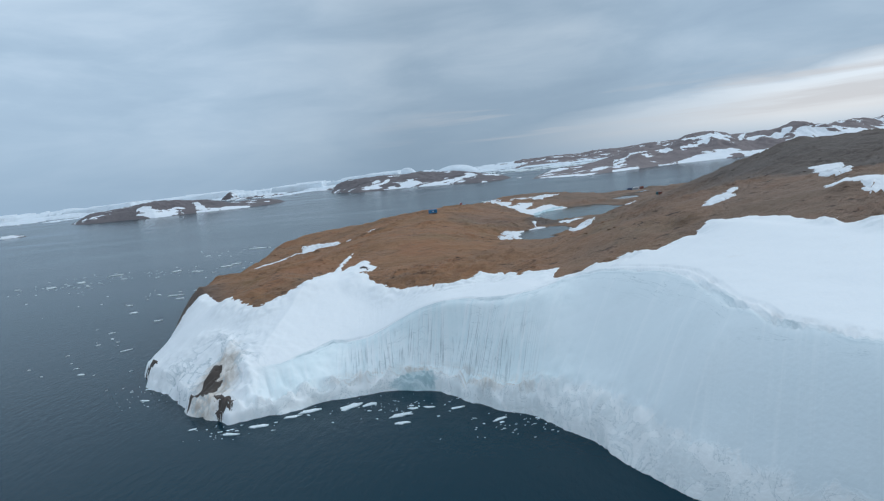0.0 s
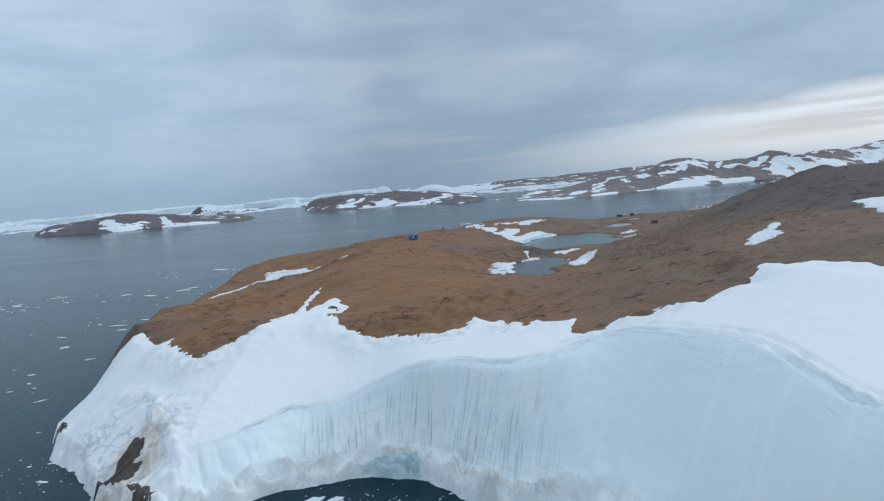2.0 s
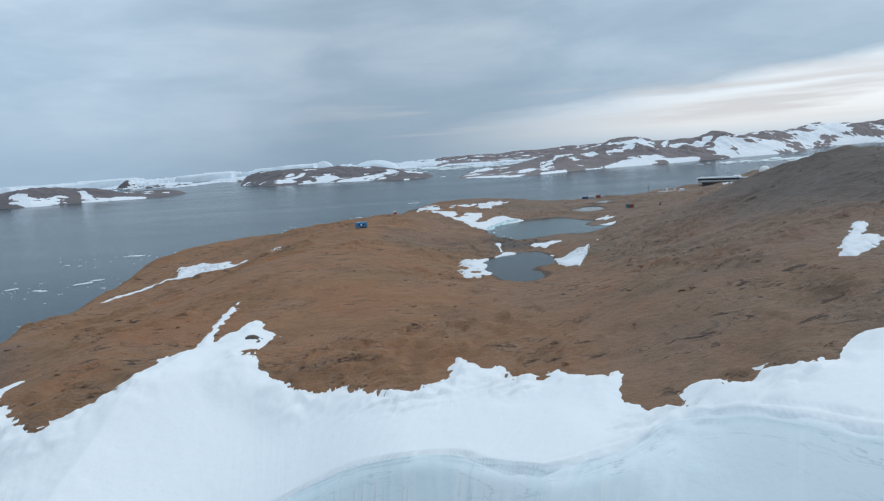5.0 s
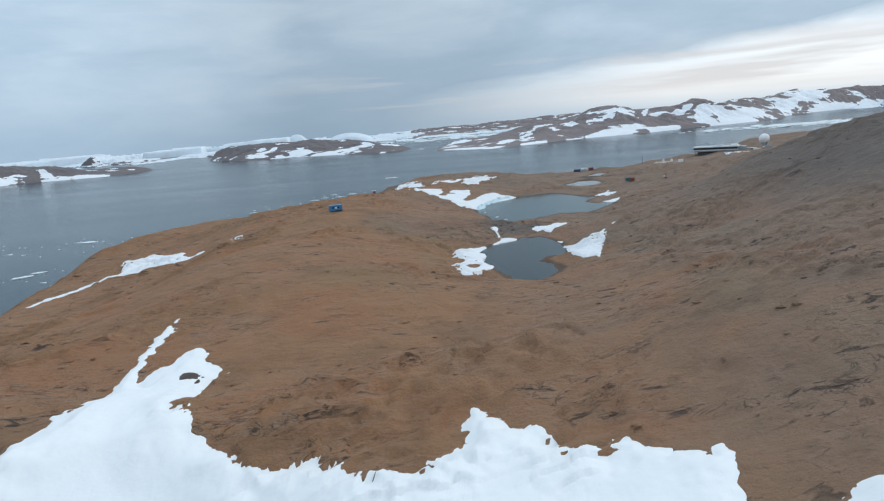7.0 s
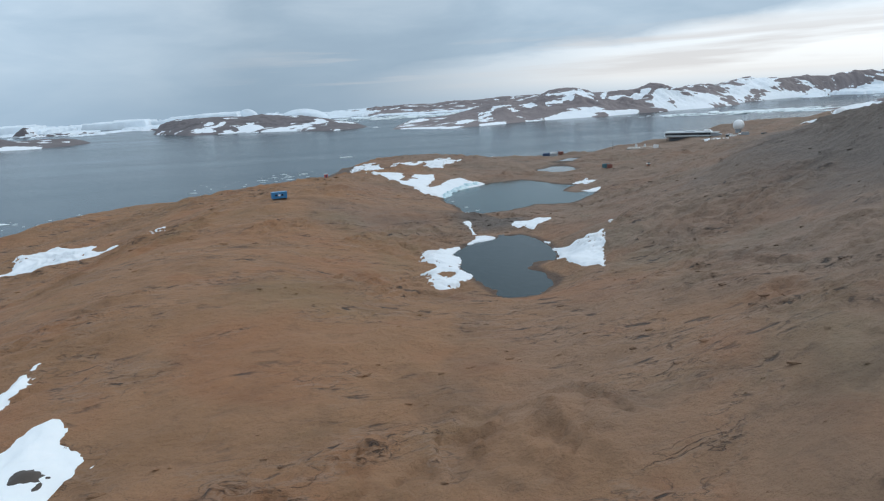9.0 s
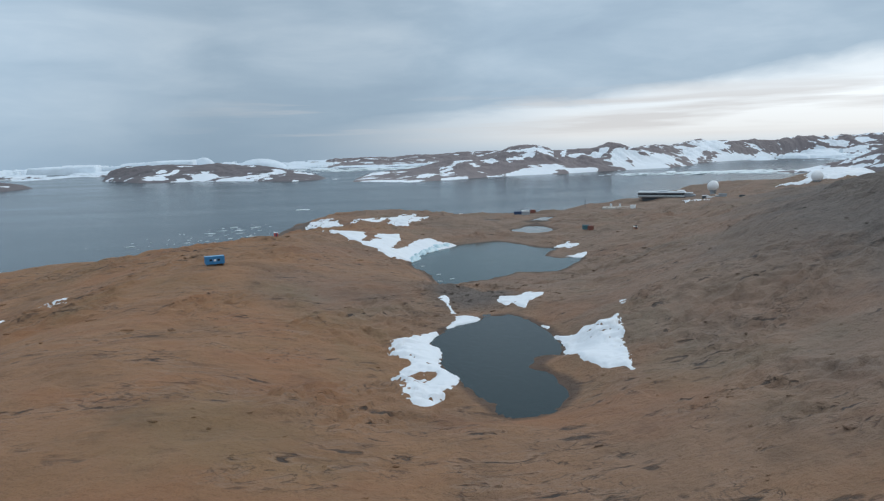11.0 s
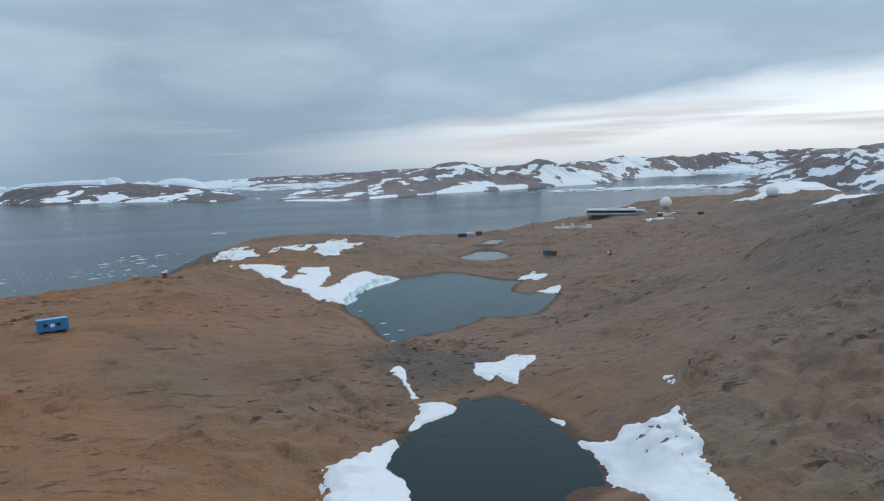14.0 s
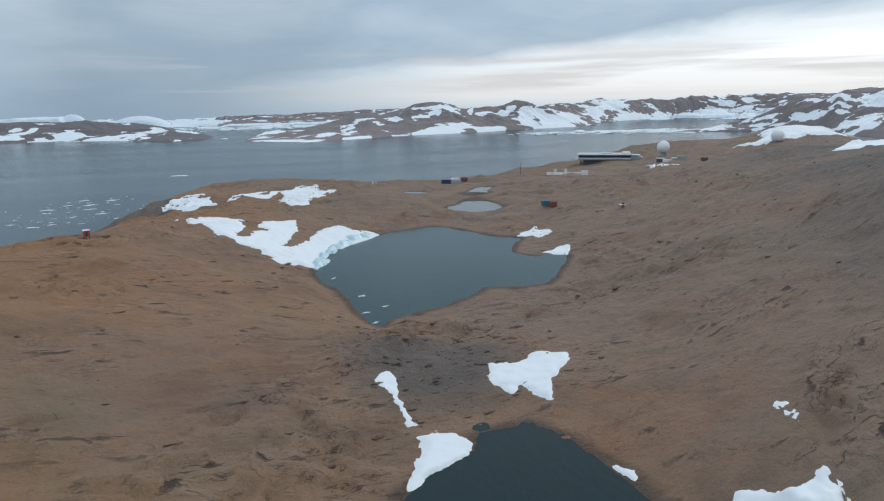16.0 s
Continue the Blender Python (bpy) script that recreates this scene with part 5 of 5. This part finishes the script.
pad = tagged(new("landing_pad"), "flat pale concrete landing pad on the rock", "helipad")
part("slab", boxes((-12, -9, -3, 12, 9, 0.35), bevel=0.05), CONCRETE, pad)
part("marking", boxes((-2, -0.25, 0.355, 2, 0.25, 0.365), (-2.5, -2, 0.355, -2, 2, 0.365), (2, -2, 0.355, 2.5, 2, 0.365)), WHITE, pad, "worn white landing mark")
stand(pad, 232, 728, -30, -0.5)
for dx in (-1.5, 2.5):
    tank = tagged(new("storage_tank"), "white upright storage tank beside the landing pad", "tank", "tanks by the pad")
    part("shell", drum(0, 0, -0.6, 2.1, 0.9), WHITE, tank)
    part("lid", drum(0, 0, 2.1, 2.35, 0.95, 0.3), GREY, tank)
    stand(tank, 236 + dx * 1.5, 742 - dx)


# ---- ice on the water ----
FLOE_ICE = surface("floe_ice", (0.76, 0.83, 0.88), 0.6, 1.5)


def floe(x, y, size, seed, z=0.0, label="flat white ice floe drifting on the dark sea"):
    rnd = random.Random(seed)
    bm = bmesh.new()
    n = 11
    stretch, lean = rnd.uniform(0.24, 0.5), rnd.uniform(-0.35, 0.75)
    ring = []
    for k in range(n):
        a = 2 * math.pi * k / n
        r = size * rnd.uniform(0.55, 1.35)
        u, v = r * math.cos(a), r * math.sin(a) * stretch
        ring.append((u * math.cos(lean) - v * math.sin(lean), u * math.sin(lean) + v * math.cos(lean)))
    h = min(0.6, 0.10 + size * 0.10)
    rows = [[bm.verts.new((u * f, v * f, w * h)) for u, v in ring] for f, w in ((0.96, -1.0), (1.0, 0.35), (0.96, 0.75), (0.5, 0.85 + rnd.uniform(-0.1, 0.2)))]
    for a, b in zip(rows, rows[1:]):
        for k in range(n):
            bm.faces.new((a[k], a[(k + 1) % n], b[(k + 1) % n], b[k]))
    bm.faces.new(rows[-1])
    bm.faces.new(rows[0][::-1])
    ob = part("ice_floe", bm, FLOE_ICE)
    ob.location = (x, y, z)
    return tagged(ob, label, "ice floe", "drifting ice floes")


for k, (x, y, s) in enumerate([(-52, 198, 4.2), (-34, 188, 3.4), (-26, 193, 1.8), (-31, 193, 1.9), (-17, 191, 2.0), (-4, 180, 2.2), (-33, 182, 2.2), (-70, 193, 2.4),
                               (-65, 197, 3.6), (-46, 199, 2.6), (-79, 187, 2.6), (-86, 182, 3.0), (-139, 232, 2.4), (-134, 219, 2.0), (-101, 188, 1.6),
                               (-186, 296, 2.6), (-211, 312, 1.2), (-195, 270, 1.0), (-219, 338, 1.6), (-403, 545, 6), (-386, 562, 5), (-370, 594, 6), (-236, 446, 5),
                               (-226, 432, 3), (-226, 461, 3.5), (-304, 582, 5), (-273, 567, 4), (-256, 586, 6), (-251, 598, 5), (-276, 725, 9), (-257, 421, 2.4),
                               (-205, 361, 2.5), (-94, 936, 4), (-86, 964, 5), (-64, 956, 6), (-75, 906, 4), (-64, 877, 4), (-81, 869, 3), (-98, 831, 4), (-90, 838, 3),
                               (-115, 850, 3), (-160, 842, 4), (-104, 915, 5), (-79, 932, 4), (-14, 1157, 11)]):
    floe(x, y, s, 500 + k, 0.0, "large flat ice floe on open water" if s > 7 else "flat white ice floe drifting on the dark sea")
for k, (x, y) in enumerate([(38, 511), (41, 500), (35.5, 497), (35.5, 489), (35, 532)]):
    floe(x, y, 0.9, 600 + k, LAKE_Z, "small white piece of ice floating in the lake")


def brash(name, seed, spots, label):
    """Many small bits of ice, joined."""
    rnd = random.Random(seed)
    verts, faces = [], []
    for cx, cy, rx, ry, count, small, large in spots:
        for _ in range(count):
            x, y = cx + rnd.gauss(0, rx), cy + rnd.gauss(0, ry)
            s = small * (large / small) ** (rnd.random() ** 2.2)
            k, a = len(verts), rnd.gauss(0.1, 0.4)
            m = 6
            e = rnd.uniform(0.25, 0.6)
            for zz, f in ((-0.2, 1.0), (0.10 + 0.06 * s, 0.85)):
                for j in range(m):
                    b = 2 * math.pi * j / m
                    r = s * rnd.uniform(0.7, 1.2) * f
                    u, v = r * math.cos(b), r * math.sin(b) * e
                    verts.append((x + u * math.cos(a) - v * math.sin(a), y + u * math.sin(a) + v * math.cos(a), zz))
            faces += [[k + j, k + (j + 1) % m, k + m + (j + 1) % m, k + m + j] for j in range(m)] + [[k + m + j for j in range(m)]]
    me = bpy.data.meshes.new(name)
    me.from_pydata(verts, [], faces)
    me.materials.append(FLOE_ICE)
    return tagged(new(name, me), label, "ice", kind="stuff")


brash("brash_ice", 7, [(-40, 196, 16, 4, 70, 0.2, 1.2), (-85, 184, 10, 3, 40, 0.2, 1.0), (-138, 226, 8, 8, 40, 0.2, 1.0), (0, 176, 8, 5, 50, 0.2, 0.8),
                       (-190, 290, 22, 30, 16, 0.5, 2.0), (-300, 580, 60, 16, 60, 0.6, 4.0), (-250, 470, 25, 50, 16, 0.8, 3.5), (-390, 550, 40, 25, 50, 0.6, 3.0),
                       (-270, 720, 40, 20, 30, 0.8, 3.0), (-85, 900, 25, 45, 60, 0.5, 3.0), (-130, 850, 40, 30, 24, 0.5, 2.0), (-330, 420, 60, 60, 12, 0.8, 3.0)],
      "small bits of white ice drifting on the sea")
brash("bay_ice", 8, [(1120, 1900, 120, 40, 220, 6, 30), (1240, 1860, 90, 50, 160, 6, 34), (980, 1960, 70, 25, 60, 5, 18), (300, 3300, 250, 160, 260, 8, 50), (0, 3500, 300, 120, 160, 8, 40)],
      "white sea ice packed in the bay")


# ---- icebergs and far skerries ----
def iceberg(x, y, wide, tall, seed, dome=False, label="far flat-topped white iceberg"):
    u = np.linspace(-1, 1, 60)
    xx, yy = np.meshgrid(u, np.linspace(-1, 1, 24))
    r = np.maximum(np.abs(xx), np.abs(yy)) + 0.10 * fbm(xx * 100 + seed * 37, yy * 100, 40, 3, seed)
    form = (1 - xx ** 2 * 0.9 - yy ** 2 * 0.8).clip(0) ** 0.7 if dome else step(1.02 - r, 0.0, 0.10) * (0.88 + 0.12 * fbm(xx * 100, yy * 100, 60, 3, seed + 2) + 0.12 * xx)
    form = form * step(1 - np.abs(xx), 0.0, 0.05) * step(1 - np.abs(yy), 0.0, 0.12)
    ob = sheet("iceberg", xx * wide / 2, yy * wide * 0.3, form * tall - 2, FAR_ICE, smooth=False)
    ob.location = (x, y, 0)
    return tagged(ob, label, "iceberg", "far icebergs")


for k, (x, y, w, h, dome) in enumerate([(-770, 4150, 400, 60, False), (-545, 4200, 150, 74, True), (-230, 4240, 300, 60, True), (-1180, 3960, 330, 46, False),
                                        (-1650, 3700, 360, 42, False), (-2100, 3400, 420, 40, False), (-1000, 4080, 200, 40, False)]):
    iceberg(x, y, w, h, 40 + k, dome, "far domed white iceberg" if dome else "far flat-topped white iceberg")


def skerry(x, y, wide, deep, tall, seed, label="low dark rock skerry in the sea"):
    xx, yy = np.meshgrid(np.linspace(-1, 1, 70), np.linspace(-1, 1, 30))
    r = np.sqrt(xx ** 2 + yy ** 2) + 0.18 * fbm(xx * 100 + seed * 11, yy * 100, 70, 2, seed)
    z = tall * step(1 - r, 0, 0.8) * (0.85 + 0.2 * fbm(xx * 100, yy * 100, 60, 2, seed + 5)) - 2
    ob = sheet("skerry", xx * wide / 2, yy * deep / 2, z, HILL_BARE, keep=r < 1.1)
    ob.location = (x, y, 0)
    return tagged(ob, label, "islet", "rock islets")


for k, (x, y, w, dp, h) in enumerate([(-1380, 3350, 130, 90, 44), (-1700, 3250, 260, 60, 16), (-1250, 1560, 140, 60, 9), (-1150, 3200, 420, 60, 14), (-760, 3300, 300, 60, 14),
                                      (-1330, 2500, 180, 60, 16), (90, 2230, 40, 20, 4), (-1500, 2300, 120, 50, 12)]):
    skerry(x, y, w, dp, h, 60 + k)


# ---- loose stones ----
def stones(name, seed, count, area, label, coarse=1.0, everywhere=False):
    rnd = np.random.RandomState(seed)
    x = rnd.uniform(area[0], area[1], count * 2)
    y = rnd.uniform(area[2], area[3], count * 2)
    ok = (inside(x, y, COAST) > 12) & (inside(x, y, GLACIER) < -1) & (inside(x, y, POND) < 0.5) & (inside(x, y, LAKE) < 0.5)
    if not everywhere:
        ok &= fbm(x, y, 45, 3, seed) > rnd.uniform(-0.9, 0.9, count * 2)
    x, y = x[ok][:count], y[ok][:count]
    z = rock(x, y)
    size = coarse * (0.14 + 0.42 * rnd.rand(len(x)) ** 4)
    ball = bmesh.new()
    bmesh.ops.create_icosphere(ball, subdivisions=1, radius=1)
    bv = np.array([v.co[:] for v in ball.verts])
    bf = np.array([[v.index for v in f.verts] for f in ball.faces])
    ball.free()
    jag = rnd.uniform(0.7, 1.25, (len(x), len(bv), 1))
    turn = rnd.uniform(-0.4, 0.35, len(x))
    p = bv[None] * jag * np.stack([size * rnd.uniform(1.2, 3.2, len(x)), size, size * 0.75], -1)[:, None, :]
    c, s = np.cos(turn)[:, None], np.sin(turn)[:, None]
    px, py = p[..., 0] * c - p[..., 1] * s, p[..., 0] * s + p[..., 1] * c
    co = np.stack([px + x[:, None], py + y[:, None], p[..., 2] + (z + size * 0.2)[:, None]], -1).reshape(-1, 3)
    fa = (bf[None] + (np.arange(len(x)) * len(bv))[:, None, None]).reshape(-1, 3)
    me = bpy.data.meshes.new(name)
    me.from_pydata(co.tolist(), [], fa.tolist())
    me.materials.append(ROCK)
    return tagged(new(name, me), label, "stones", kind="stuff")


stones("loose_stones", 3, 2200, (-200, 240, 235, 640), "loose brown stones strewn over the bare rock")
stones("loose_boulders", 5, 300, (18, 64, 432, 484), "dark angular boulders heaped on the bar between pond and lake", 0.85, True)
